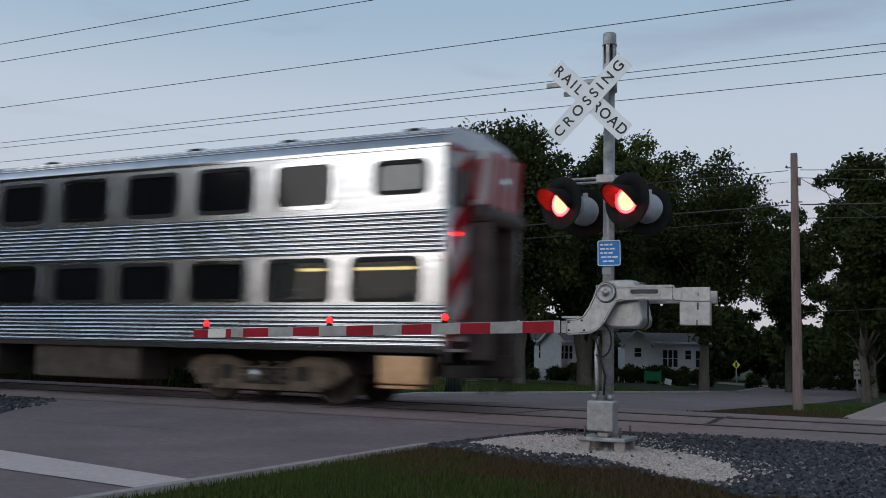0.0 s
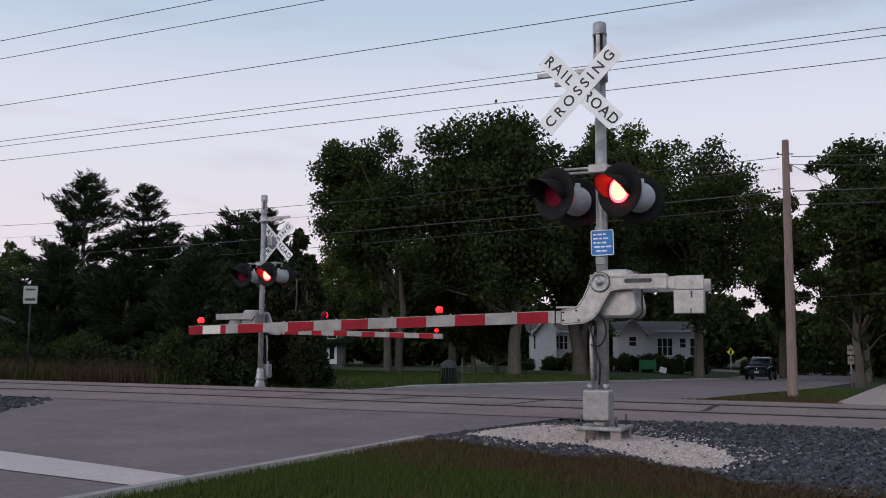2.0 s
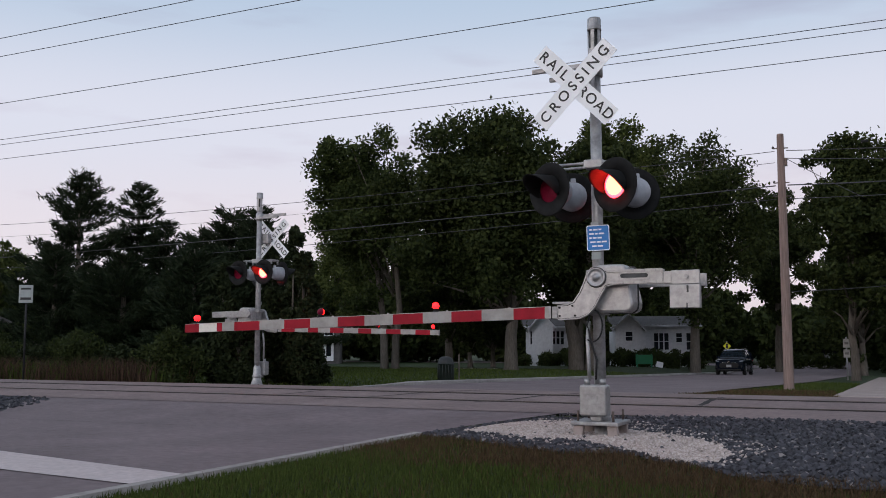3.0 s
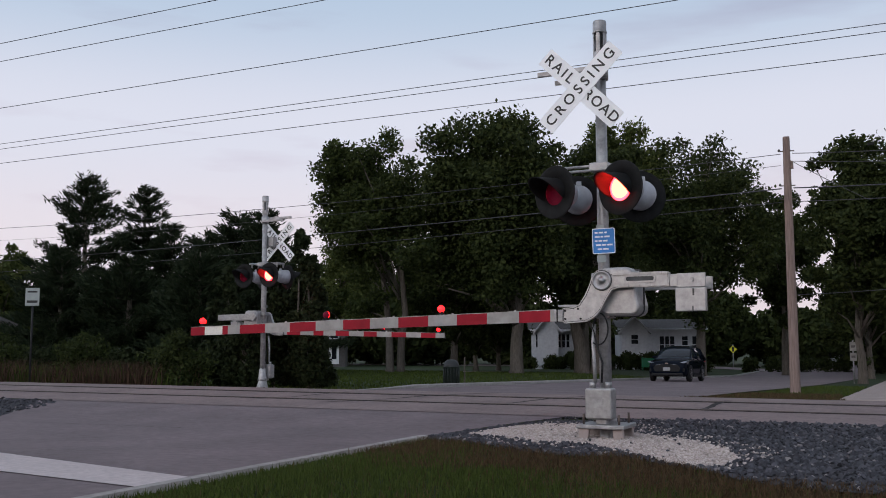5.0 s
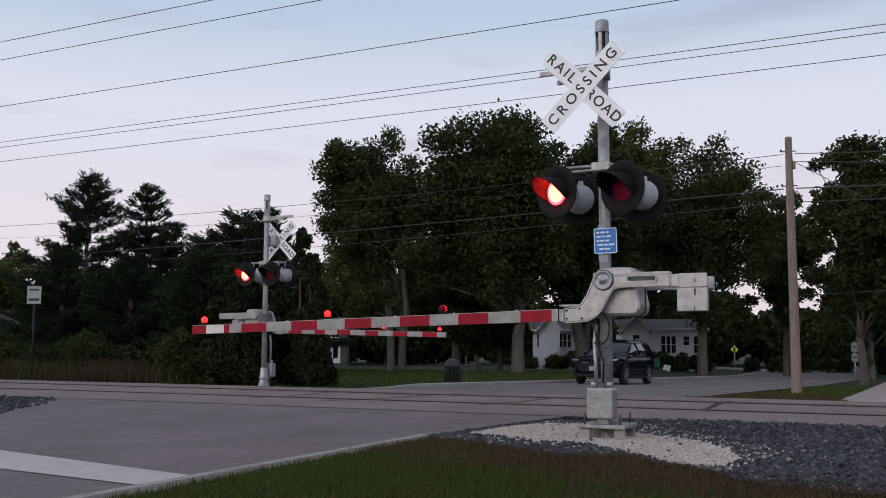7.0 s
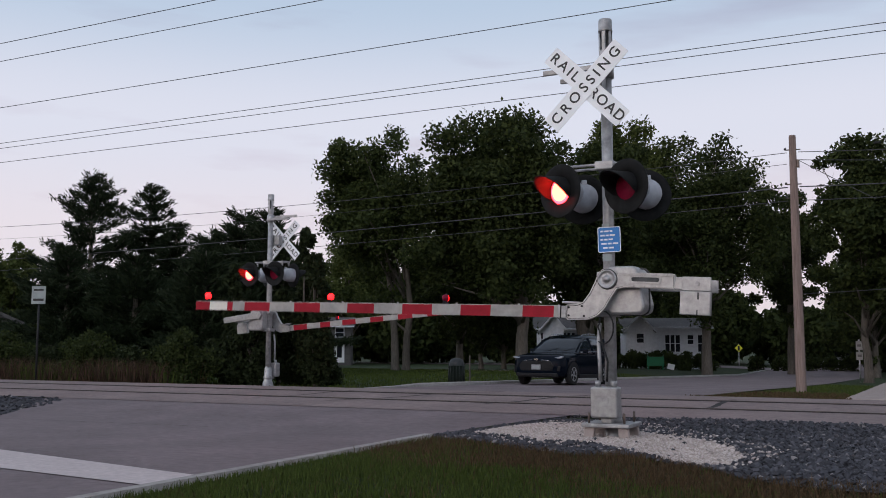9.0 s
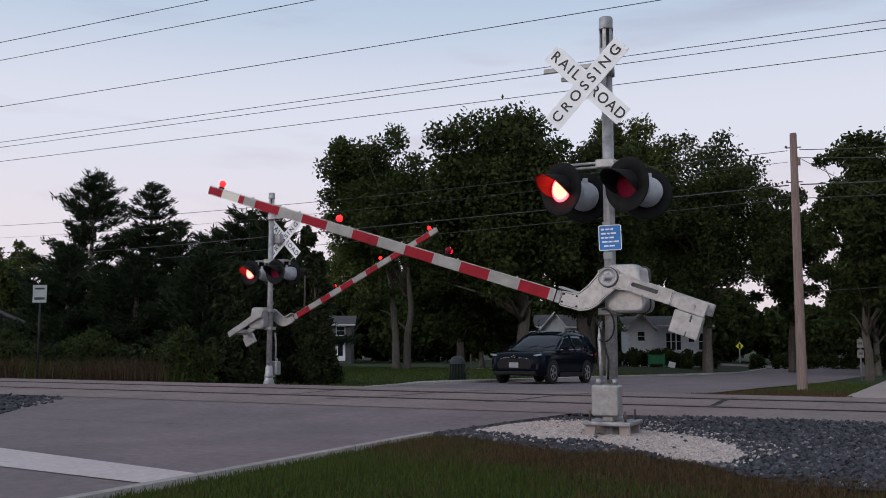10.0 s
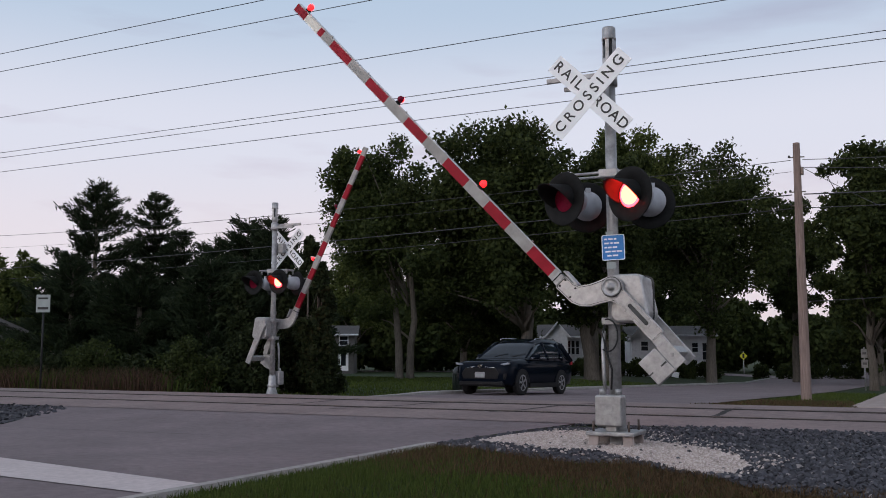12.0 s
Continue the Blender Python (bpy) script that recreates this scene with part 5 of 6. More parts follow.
def shrub(label, x, y, height, rx, seed, n_leaves, leaf=0.07, mat=None, name="shrub", category="shrub", pointed=0.0, ry=None, group="shrubs"):
    """A dense bush of foliage lumps from the ground up."""
    rng = np.random.default_rng(seed)
    bush = thing(name, label, category, pose(x, y, gz(x, y)), group)
    ry = ry or rx * 0.9
    k = 26
    f = rng.random(k) ** 0.9
    taper = (1 - pointed * f) * np.sqrt(np.clip(1.05 - f ** 3, 0, 1))
    a = rng.random(k) * 6.28
    rr = rng.uniform(0.2, 0.75, k) * taper
    lr = rng.uniform(0.24, 0.40, k) * rx * np.clip(taper, 0.35, 1)
    cs = np.stack([np.cos(a) * rr * rx, np.sin(a) * rr * ry, 0.2 + f * (height - 0.45)], 1)
    bm = bmesh.new()
    b_tube(bm, [(0, 0, -0.15), (0, 0, height * 0.75)], [0.07, 0.015], 6)
    for c in cs[:10]:
        b_tube(bm, [(0, 0, c[2] * 0.5), tuple(c)], [0.03, 0.006], 5, False)
    part("stem", bm, BARK, bush)
    w = lr ** 2 / (lr ** 2).sum()
    pick = rng.choice(k, n_leaves, p=w)
    d = rng.normal(size=(n_leaves, 3))
    d /= np.linalg.norm(d, axis=1)[:, None]
    pts = cs[pick] + d * (lr[pick] * rng.uniform(0.35, 1.1, n_leaves))[:, None] * np.array([1, 1, 1.25])
    pts[:, 2] = np.abs(pts[:, 2])
    add_crown("foliage", pts, leaf, rng, mat or CEDAR, bush, flat=0.3, aspect=0.5)
    return bush


DARK_TREE = "tall dark green leafy tree on the lawn"
broadleaf(DARK_TREE, -22.6, 52.5, 16.4, 6.9, 3.3, 11, 30000, 0.24, LEAF_DARK, 0.42, ((1.2, 1.2),), lumps=46)
broadleaf("broad dark tree with a thick double trunk", -18.6, 59.0, 15.6, 5.2, 2.7, 12, 20000, 0.24, LEAF_DARK, 0.52, ((-0.45, 0), (0.55, 0.2)), lumps=34)
broadleaf("tall tree with two pale trunks and loose foliage", -31.4, 53.0, 16.6, 4.7, 3.4, 13, 15000, 0.22, LEAF_MID, 0.27, ((1.75, 0), (2.35, 0.3)), lumps=30, top_r=0.95)
broadleaf(DARK_TREE, -28.0, 60.0, 11.5, 4.6, 2.2, 14, 15000, 0.24, LEAF_DARK, 0.3, ((-0.5, 0),), lumps=26)
broadleaf("wide dark maple beside the road", -13.9, 70.6, 17.8, 6.5, 3.4, 15, 19000, 0.24, LEAF_DARK, 0.40, ((0, 0),), lumps=44)
broadleaf("olive-green tree rising behind the others", -19.9, 73.8, 21.6, 5.4, 5.5, 16, 15000, 0.26, LEAF_OLIVE, 0.30, ((-3.6, 0),), lumps=26)
broadleaf("dark tree at the edge of the side street", -9.6, 83.0, 16.0, 4.2, 4.0, 17, 12000, 0.26, LEAF_DARK, 0.3, ((0, 0),), lumps=22)
broadleaf("roadside tree with thin upper branches", -2.0, 49.5, 13.6, 3.7, 2.0, 18, 15000, 0.20, LEAF_DARK, 0.22, ((-0.3, 0),), lumps=30, top_r=0.7)
broadleaf("roadside tree with thin upper branches", 2.6, 45.0, 11.6, 3.8, 2.0, 19, 15000, 0.20, LEAF_DARK, 0.25, ((0, 0),), lumps=30, top_r=0.8)
broadleaf("dark leafy tree behind the roadside", -3.0, 76.0, 12.5, 4.8, 1.6, 20, 13000, 0.26, LEAF_DARK, 0.3, ((0, 0),), lumps=26)
# its lit look is put into the paler leaf colour
broadleaf("pale olive tree lit by the low sky", -71.0, 58.0, 10.8, 5.0, 1.5, 21, 9000, 0.30, LEAF_OLIVE, 0.3, ((0, 0),), lumps=24)
broadleaf(DARK_TREE, -47.5, 62.0, 11.0, 4.8, 1.2, 23, 11000, 0.26, LEAF_DARK, 0.25, ((0, 0),), lumps=24)
broadleaf(DARK_TREE, -29.8, 66.5, 9.5, 4.0, 0.6, 24, 10000, 0.26, LEAF_DARK, 0.22, ((0, 0),), lumps=24)
broadleaf(DARK_TREE, -29.0, 69.0, 8.5, 3.6, 0.8, 25, 8000, 0.26, LEAF_DARK, 0.22, ((0, 0),), lumps=22)
broadleaf("dark spreading tree close before the white house", -22.8, 81.5, 13.0, 7.0, 4.4, 26, 15000, 0.26, LEAF_DARK, 0.25, ((-3.6, 0),), lumps=40)
# the flush of sky light is painted with the paler olive leaves
broadleaf("far olive tree flushed by the low sky", -59.0, 95.0, 14.5, 6.0, 4.0, 27, 8000, 0.30, LEAF_OLIVE, 0.3, ((0, 0),), lumps=26)
PINE = "dark pine with layered branches against the sky"
conifer(PINE, -39.9, 37.7, 10.4, 4.9, 31, needles=9500, sparse=1.15)
conifer(PINE, -39.6, 41.6, 10.5, 3.6, 32, needles=7500, sparse=1.3, lean=0.3)
conifer(PINE, -36.9, 41.0, 8.2, 3.4, 33, needles=7000)
conifer(PINE, -33.4, 40.2, 7.6, 3.6, 40, needles=7500, sparse=1.1, lean=-0.4)
conifer(PINE, -31.4, 39.4, 8.3, 4.3, 34, needles=9500, sparse=1.15, lean=0.5)
conifer(PINE, -28.8, 38.6, 8.2, 3.6, 35, needles=7500)
conifer(PINE, -44.5, 40.0, 7.0, 3.8, 36, needles=7000)
conifer(PINE, -38.0, 34.5, 5.8, 3.8, 37, needles=8000, base=0.3)
conifer(PINE, -33.0, 34.0, 5.6, 3.6, 38, needles=8000, base=0.3)
conifer(PINE, -28.0, 33.0, 5.4, 3.2, 39, needles=8000, base=0.3)
CEDAR_LABEL = "dense dark evergreen bush behind the far signal"
shrub(CEDAR_LABEL, -18.4, 23.0, 3.7, 1.15, 41, 13000, 0.075, CEDAR, "evergreen_bush", "bush", 0.55)
shrub(CEDAR_LABEL, -17.6, 24.2, 4.9, 1.2, 42, 14000, 0.075, CEDAR, "evergreen_bush", "bush", 0.55)
shrub(CEDAR_LABEL, -16.3, 23.6, 4.7, 1.2, 43, 14000, 0.075, CEDAR, "evergreen_bush", "bush", 0.45)
shrub(CEDAR_LABEL, -15.45, 22.9, 4.0, 1.0, 44, 13000, 0.075, CEDAR, "evergreen_bush", "bush", 0.35)
shrub(CEDAR_LABEL, -15.2, 22.6, 2.3, 0.65, 45, 8000, 0.07, CEDAR, "evergreen_bush", "bush", 0.2)
shrub(CEDAR_LABEL, -16.9, 22.0, 2.2, 1.1, 46, 9000, 0.07, CEDAR, "evergreen_bush", "bush", 0.2)
shrub("tall dark evergreen beside the sidewalk", 0.75, 26.8, 5.2, 0.95, 47, 10000, 0.08, CEDAR, "evergreen_bush", "bush", 0.4)
for k in range(9):
    shrub("tangled green hedge shrub beside the track", -27.5 + k * 1.15, 21.2 + 0.5 * math.sin(k * 2.1), 1.4 + 0.3 * math.sin(k * 1.7), 1.05, 50 + k, 5200, 0.055, LEAF_DARK if k % 3 else CEDAR, group="hedge by the track")
for k in range(7):
    shrub("low dark garden shrub by the white house", -31.0 + k * 2.2, 81.0 - 0.3 * (k % 2), 1.2 + 0.25 * (k % 3), 0.9, 70 + k, 1200, 0.12, LEAF_DARK, group="garden shrubs")
for k in range(6):
    shrub("low hedge along the side street", -13.5 + k * 1.5, 92.0 + k * 0.6, 1.5, 1.1, 80 + k, 1200, 0.13, LEAF_DARK, group="street hedge")


def woods(seed, n, spans, leaf):
    """The far tree line, beyond the houses; also the unseen rows added round the camera."""
    rng = np.random.default_rng(seed)
    pts = []
    for x0, x1, y0, y1, h in spans:
        k = max(3, int(abs(x1 - x0) / 5))
        for i in range(k):
            f = (i + 0.5) / k
            cx, cy = x0 + (x1 - x0) * f + rng.normal() * 1.2, y0 + (y1 - y0) * f + rng.normal() * 2.5
            hh = h * rng.uniform(0.75, 1.15)
            m = n // (k * len(spans))
            d = rng.normal(size=(m, 3))
            d /= np.linalg.norm(d, axis=1)[:, None]
            pts.append(np.array([cx, cy, gz(cx, cy) + hh * 0.5]) + d * np.array([4.2, 3.0, hh * 0.5]) * (rng.uniform(0.4, 1, m) ** 0.5)[:, None])
    v, f = leaf_quads(np.concatenate(pts), leaf, rng, 0.5)
    return tagged(cloud("far_woods", v.tolist(), f.tolist(), LEAF_DARK), "dark line of distant trees and undergrowth", "woods", kind="stuff")


woods(91, 110000, ((-125, -60, 70, 105, 9), (-70, -28, 96, 116, 8.5), (-34, 10, 112, 122, 8.5), (8, 40, 92, 60, 10), (-70, -30, 93, 102, 9.0)), 0.40)
woods(93, 26000, ((-26, -9, 108, 112, 7.5), (-4, 8, 96, 84, 9)), 0.40)
woods(97, 9000, ((-64, -46, 100, 106, 15),), 0.45)
woods(92, 26000, ((-62, -41, 44, 51, 3.4), (-58, -48, 60, 66, 6.0), (-60, -38, 30, 36, 2.6)), 0.26)


def blades(name, label, points, h0, h1, width, mat, seed, lean=0.5):
    """Grass: bent blades, two faces each."""
    rng = np.random.default_rng(seed)
    n = len(points)
    pq = np.array(points)
    p = np.column_stack([pq, ground_z(pq[:, 0], pq[:, 1]) - 0.03])
    a = rng.random(n) * 6.28
    h = rng.uniform(h0, h1, n)
    side = np.stack([np.cos(a), np.sin(a), np.zeros(n)], 1) * width * rng.uniform(0.7, 1.3, n)[:, None]
    b = rng.random(n) * 6.28
    bend = np.stack([np.cos(b), np.sin(b), np.zeros(n)], 1) * (h * lean * rng.random(n))[:, None]
    up = np.stack([np.zeros(n), np.zeros(n), h], 1)
    mid = p + up * 0.6 + bend * 0.35
    v = np.stack([p - side, p + side, mid + side * 0.7, mid - side * 0.7, p + up * 0.95 + bend], 1).reshape(-1, 3)
    i = np.arange(n)[:, None] * 5
    quads = (i + np.array([0, 1, 2, 3])).tolist()
    tris = (i + np.array([3, 2, 4])).tolist()
    return tagged(cloud(name, v.tolist(), quads + tris, mat), label, "grass", kind="stuff")


def inside(poly, x, y):
    hit = False
    for (x0, y0), (x1, y1) in zip(poly, poly[1:] + poly[:1]):
        if (y0 > y) != (y1 > y) and x < (x1 - x0) * (y - y0) / (y1 - y0) + x0:
            hit = not hit
    return hit


def scatter(poly, n, seed, power=None):
    rng = np.random.default_rng(seed)
    xs, ys = [p[0] for p in poly], [p[1] for p in poly]
    out = []
    while len(out) < n:
        x, y = rng.uniform(min(xs), max(xs)), rng.uniform(min(ys), max(ys))
        if inside(poly, x, y) and (power is None or rng.random() < power(x, y)):
            out.append((x, y))
    return out


def patchy(x, y, s=0.9):
    return 0.5 + 0.5 * noise.noise((x * s, y * s, 3.7))


VERGE = [(-5.27, 2.0), (-5.27, 10.3), (-5.1, 10.2), (-4.36, 9.5), (-3.5, 9.1), (-3.0, 8.8), (-2.66, 9.25), (-2.0, 8.58), (-1.57, 8.25), (-1.3, 7.75), (-0.2, 7.9), (1.5, 7.8), (1.5, 2.0)]


def dry(x, y):
    """Towards the gravel the grass is brown."""
    d = (x + 5.3) * 0.55 + (y - 5.2) * 0.62
    return float(smooth(1.9, 3.6, d + 1.0 * noise.noise((x * 1.1, y * 1.1, 0.3))))


blades("green_grass", "short green grass on the verge", scatter(VERGE, 72000, 101, lambda x, y: (1 - 0.92 * dry(x, y)) * (0.4 + 0.6 * patchy(x, y))), 0.03, 0.085, 0.004, GRASS, 102)
blades("dry_grass", "dry brown grass beside the gravel", scatter(VERGE, 36000, 103, lambda x, y: (0.03 + 0.97 * dry(x, y)) * (0.3 + 0.7 * patchy(x, y, 1.7))), 0.03, 0.11, 0.0035, DRY_GRASS, 104, 0.9)
blades("lawn_grass", "mown lawn beyond the road", scatter([(-30, 21.6), (-13.1, 21.6), (-13.1, 60), (-38, 60)], 30000, 105), 0.05, 0.10, 0.02, GRASS, 106)
blades("island_grass", "rough grass strip by the utility pole", scatter([(-4.3, 19.6), (-1.4, 19.6), (-1.7, 40), (-3.5, 40)], 6000, 107), 0.04, 0.10, 0.009, GRASS, 108)
blades("island_grass", "dry grass strip by the utility pole", scatter([(-4.3, 19.5), (-1.2, 19.5), (-1.7, 26), (-3.9, 26)], 9000, 117), 0.04, 0.11, 0.008, DRY_GRASS, 118)
blades("tall_weeds", "tall dry brown weeds beside the track", scatter([(-31, 19.5), (-18.3, 19.5), (-17.5, 21.0), (-31, 21.6)], 8000, 109, lambda x, y: 0.15 + 1.6 * patchy(x, y, 0.55) ** 3), 0.12, 0.85, 0.010, WEED, 110, 0.9)
blades("tall_weeds", "green weeds growing among the dry ones", scatter([(-31, 19.6), (-17.9, 19.6), (-17.5, 21.0), (-31, 21.6)], 5500, 111, lambda x, y: 0.05 + 1.6 * patchy(x + 7, y, 0.7) ** 3), 0.15, 0.75, 0.012, GRASS, 112, 0.6)


# ---- stones ----
def stones(name, label, points, s0, s1, mat, seed, lift=0.0):
    """Loose broken stones, each an uneven lump of eight or more faces."""
    rng = np.random.default_rng(seed)
    base = np.array([(1, 0, 0), (-1, 0, 0), (0, 1, 0), (0, -1, 0), (0, 0, 1), (0, 0, -1), (0.6, 0.6, 0.6), (-0.6, -0.6, 0.55)])
    tri = [(6, 0, 2), (6, 2, 4), (6, 4, 0), (1, 4, 2), (7, 1, 3), (7, 3, 4), (7, 4, 1), (0, 4, 3), (0, 5, 2), (2, 5, 1), (1, 5, 3), (3, 5, 0)]
    v, f = [], []
    pq = np.array(points)
    zs = ground_z(pq[:, 0], pq[:, 1])
    for k, (x, y) in enumerate(points):
        s = rng.uniform(s0, s1)
        q = base * rng.uniform(0.65, 1.2, (8, 1)) * np.array([s, s * rng.uniform(0.6, 1), s * rng.uniform(0.5, 0.85)])
        a = rng.random() * 6.28
        c, d = math.cos(a), math.sin(a)
        q = np.stack([q[:, 0] * c - q[:, 1] * d, q[:, 0] * d + q[:, 1] * c, q[:, 2] + (q[:, 0] * rng.normal() * 0.3)], 1)
        v += (q + np.array([x, y, zs[k] - 0.03 + lift + s * 0.35])).tolist()
        f += [tuple(k * 8 + i for i in t) for t in tri]
    return tagged(cloud(name, v, f, mat), label, "gravel", kind="stuff")


def island_material(name, stops):
    """Stones: every one has its own shade."""
    m = bpy.data.materials.new(name)
    m.use_nodes = True
    n, l = m.node_tree.nodes, m.node_tree.links
    g = n.new("ShaderNodeNewGeometry")
    rp = n.new("ShaderNodeValToRGB")
    while len(rp.color_ramp.elements) < len(stops):
        rp.color_ramp.elements.new(0.5)
    for e, (p, c) in zip(rp.color_ramp.elements, stops):
        e.position, e.color = p, (*c, 1)
    l.new(g.outputs["Random Per Island"], rp.inputs[0])
    l.new(rp.outputs[0], n["Principled BSDF"].inputs["Base Color"])
    n["Principled BSDF"].inputs["Roughness"].default_value = 0.8
    return m


BALLAST_STONES = island_material("ballast_stones", [(0.0, (0.018, 0.018, 0.023)), (0.5, (0.036, 0.036, 0.044)), (0.93, (0.070, 0.070, 0.083)), (1.0, (0.22, 0.20, 0.195))])
LIME_STONES = island_material("limestone_chips", [(0.0, (0.30, 0.25, 0.225)), (0.5, (0.43, 0.365, 0.335)), (1.0, (0.56, 0.495, 0.455))])
BED = [(-5.35, 10.6), (-4.85, 11.9), (-4.3, 12.5), (-3.54, 12.85), (-2.6, 13.1), (4.0, 13.1), (4.0, 7.4), (-0.5, 7.5), (-0.95, 7.6), (-1.3, 7.85), (-1.6, 8.3), (-2.0, 8.5), (-2.5, 9.0), (-3.0, 8.8), (-3.6, 9.05), (-4.4, 9.6), (-5.2, 10.2)]
WHITE_BED = [(-4.93, 10.78), (-4.75, 11.6), (-4.37, 12.05), (-3.95, 12.15), (-3.1, 11.35), (-2.66, 11.0), (-2.18, 10.65), (-1.73, 9.95), (-1.47, 9.2), (-1.52, 8.6), (-1.75, 8.45), (-2.02, 8.62), (-2.41, 9.1), (-2.68, 9.42), (-3.08, 9.8), (-3.42, 9.95), (-3.68, 9.8), (-3.9, 9.95), (-4.35, 10.15)]


def bed(name, poly, lift, mat, label):
    bm = bmesh.new()
    f = bm.faces.new([bm.verts.new((x, y, 0)) for x, y in poly])
    bmesh.ops.triangulate(bm, faces=[f])
    for _ in range(3):
        bmesh.ops.subdivide_edges(bm, edges=[e for e in bm.edges if e.calc_length() > 0.5], cuts=1)
        bmesh.ops.triangulate(bm, faces=list(bm.faces))
    for v in bm.verts:
        v.co.z = gz(v.co.x, v.co.y) - 0.03 + lift
    return tagged(part(name, bm, mat), label, "gravel", kind="structure")


bed("ground_ballast", BED, 0.036, BALLAST, "dark crushed stone bed beside the track")
bed("ground_limestone", WHITE_BED, 0.044, WHITE_STONE, "pale limestone patch round the signal base")
stones("ballast", "loose dark blue-grey crushed stone beside the track", scatter(BED, 17000, 121, lambda x, y: 0.03 if inside(WHITE_BED, x, y) else 1.0), 0.016, 0.042, BALLAST_STONES, 122, 0.03)
stones("limestone_chips", "pale limestone chips round the signal base", scatter(WHITE_BED, 14000, 123, lambda x, y: 0.6 + 0.4 * patchy(x, y, 2.0)), 0.009, 0.020, LIME_STONES, 124, 0.042)
stones("limestone_chips", "pale limestone chips strewn over the ballast", scatter([(-5.1, 10.5), (-4.4, 12.3), (-3.0, 12.3), (-1.2, 10.0), (-1.4, 8.3), (-2.6, 9.0), (-4.2, 9.6)], 900, 125), 0.010, 0.026, LIME_STONES, 126, 0.045)
LEFT_BED = [(-12.35, 8.6), (-13.1, 10.7), (-13.6, 12.0), (-14.1, 12.85), (-14.9, 12.95), (-26, 12.95), (-26, 8.0), (-12.3, 8.0)]
bed("ground_ballast_left", LEFT_BED, 0.03, BALLAST, "dark crushed stone bed by the far road side")
stones("ballast", "loose dark crushed stone by the far road side", scatter(LEFT_BED, 3500, 127), 0.03, 0.06, BALLAST_STONES, 128, 0.02)
stones("grit", "dark grit washed along the road edge", scatter([(-5.6, 10.3), (-5.2, 10.4), (-4.1, 13.1), (-4.35, 13.2), (-5.2, 11.3)], 500, 129), 0.008, 0.02, BALLAST_STONES, 130, 0.03)
for k in range(6):
    shrub("dark roadside undergrowth beyond the sidewalk", -0.9 + k * 1.3, 84.0 - 2.2 * k, 2.6, 1.5, 140 + k, 1800, 0.14, LEAF_DARK, group="roadside undergrowth")


# ---- poles, wires, signs, houses ----
def wire(name, a, b, r, sag, label, group="overhead wires"):
    pts = [(a[0] + (b[0] - a[0]) * s, a[1] + (b[1] - a[1]) * s, a[2] + (b[2] - a[2]) * s - sag * 4 * s * (1 - s)) for s in (k / 24 for k in range(25))]
    ob = part(name, tube(pts, r, 6), WIRE)
    return tagged(ob, label, "wire", group)


for yw, zw, r in ((18.9, 10.0, 0.010), (20.15, 10.0, 0.010), (24.05, 9.92, 0.011), (28.2, 9.84, 0.011), (28.95, 9.84, 0.011), (31.2, 9.82, 0.012)):
    wire("power_line", (-130, yw, zw + 0.25), (30, yw + 0.25, zw + 0.25), r, 0.28, "thin dark overhead power line along the track")

POLE = (-2.98, 27.8)
pole = thing("utility_pole", "weathered brown wooden utility pole in a grass strip", "utility pole", pose(*POLE, gz(*POLE)))
part("shaft", lathe([(0.0, 7.05), (0.088, 7.05), (0.093, 7.0), (0.115, 4.0), (0.142, -0.4)], 18), POLE_WOOD, pole)
for z in (6.65, 5.68, 5.30):
    part("bolt", tube([(-0.2, -0.02, z), (0.2, 0.02, z)], 0.016, 6), RAIL_STEEL, pole)
    part("insulator", lathe([(0.0, 0.0), (0.035, 0.0), (0.03, 0.05), (0.0, 0.08)], 10, pose(-0.2, 0, z)), ALU_DARK, pole)
part("bracket", box(0.1, 0.16, -0.1, 0.1, 6.15, 6.35, 0.01), RAIL_STEEL, pole)
for (lx, ly, lz), dz, r, sag in (((-39.7, 30.4, 6.53), 6.52, 0.009, 0.25), ((-52.9, 40.6, 6.25), 5.55, 0.016, 0.15), ((-52.9, 40.6, 5.6), 5.17, 0.010, 0.2), ((-52.9, 40.6, 7.6), 6.2, 0.006, 0.3)):
    wire("service_wire", (lx, ly, lz), (POLE[0] - 0.16, POLE[1], dz - 0.12), r, sag, "overhead cable strung to the wooden pole")
for (rx_, ry_, rz_), dz, r in (((3.0, 26.2, 5.9), 6.52, 0.010), ((3.0, 26.0, 5.1), 5.55, 0.016), ((3.0, 26.1, 4.8), 5.17, 0.010), ((3.2, 25.6, 5.4), 6.3, 0.009), ((1.6, 29.5, 2.85), 2.6, 0.009)):
    wire("service_wire", (POLE[0] + 0.15, POLE[1], dz - 0.12), (rx_, ry_, rz_), r, 0.05, "overhead cable running on from the wooden pole")
wire("guy_wire", (POLE[0] + 0.1, POLE[1], 6.2), (-0.9, 27.4, 4.9), 0.009, 0.02, "thin slanting wire below the pole top")
clamp = part("splice_case", box(-0.9, -0.72, 26.9, 26.98, 6.28, 6.34, 0.015), RUBBER)
tagged(clamp, "small dark splice case hanging on the cable", "splice case")
clamp2 = part("splice_case", box(-9.3, -9.0, 29.0, 29.06, 5.02, 5.08, 0.015), SIGN_GREY)
tagged(clamp2, "small pale tag hanging on the cable", "splice case")

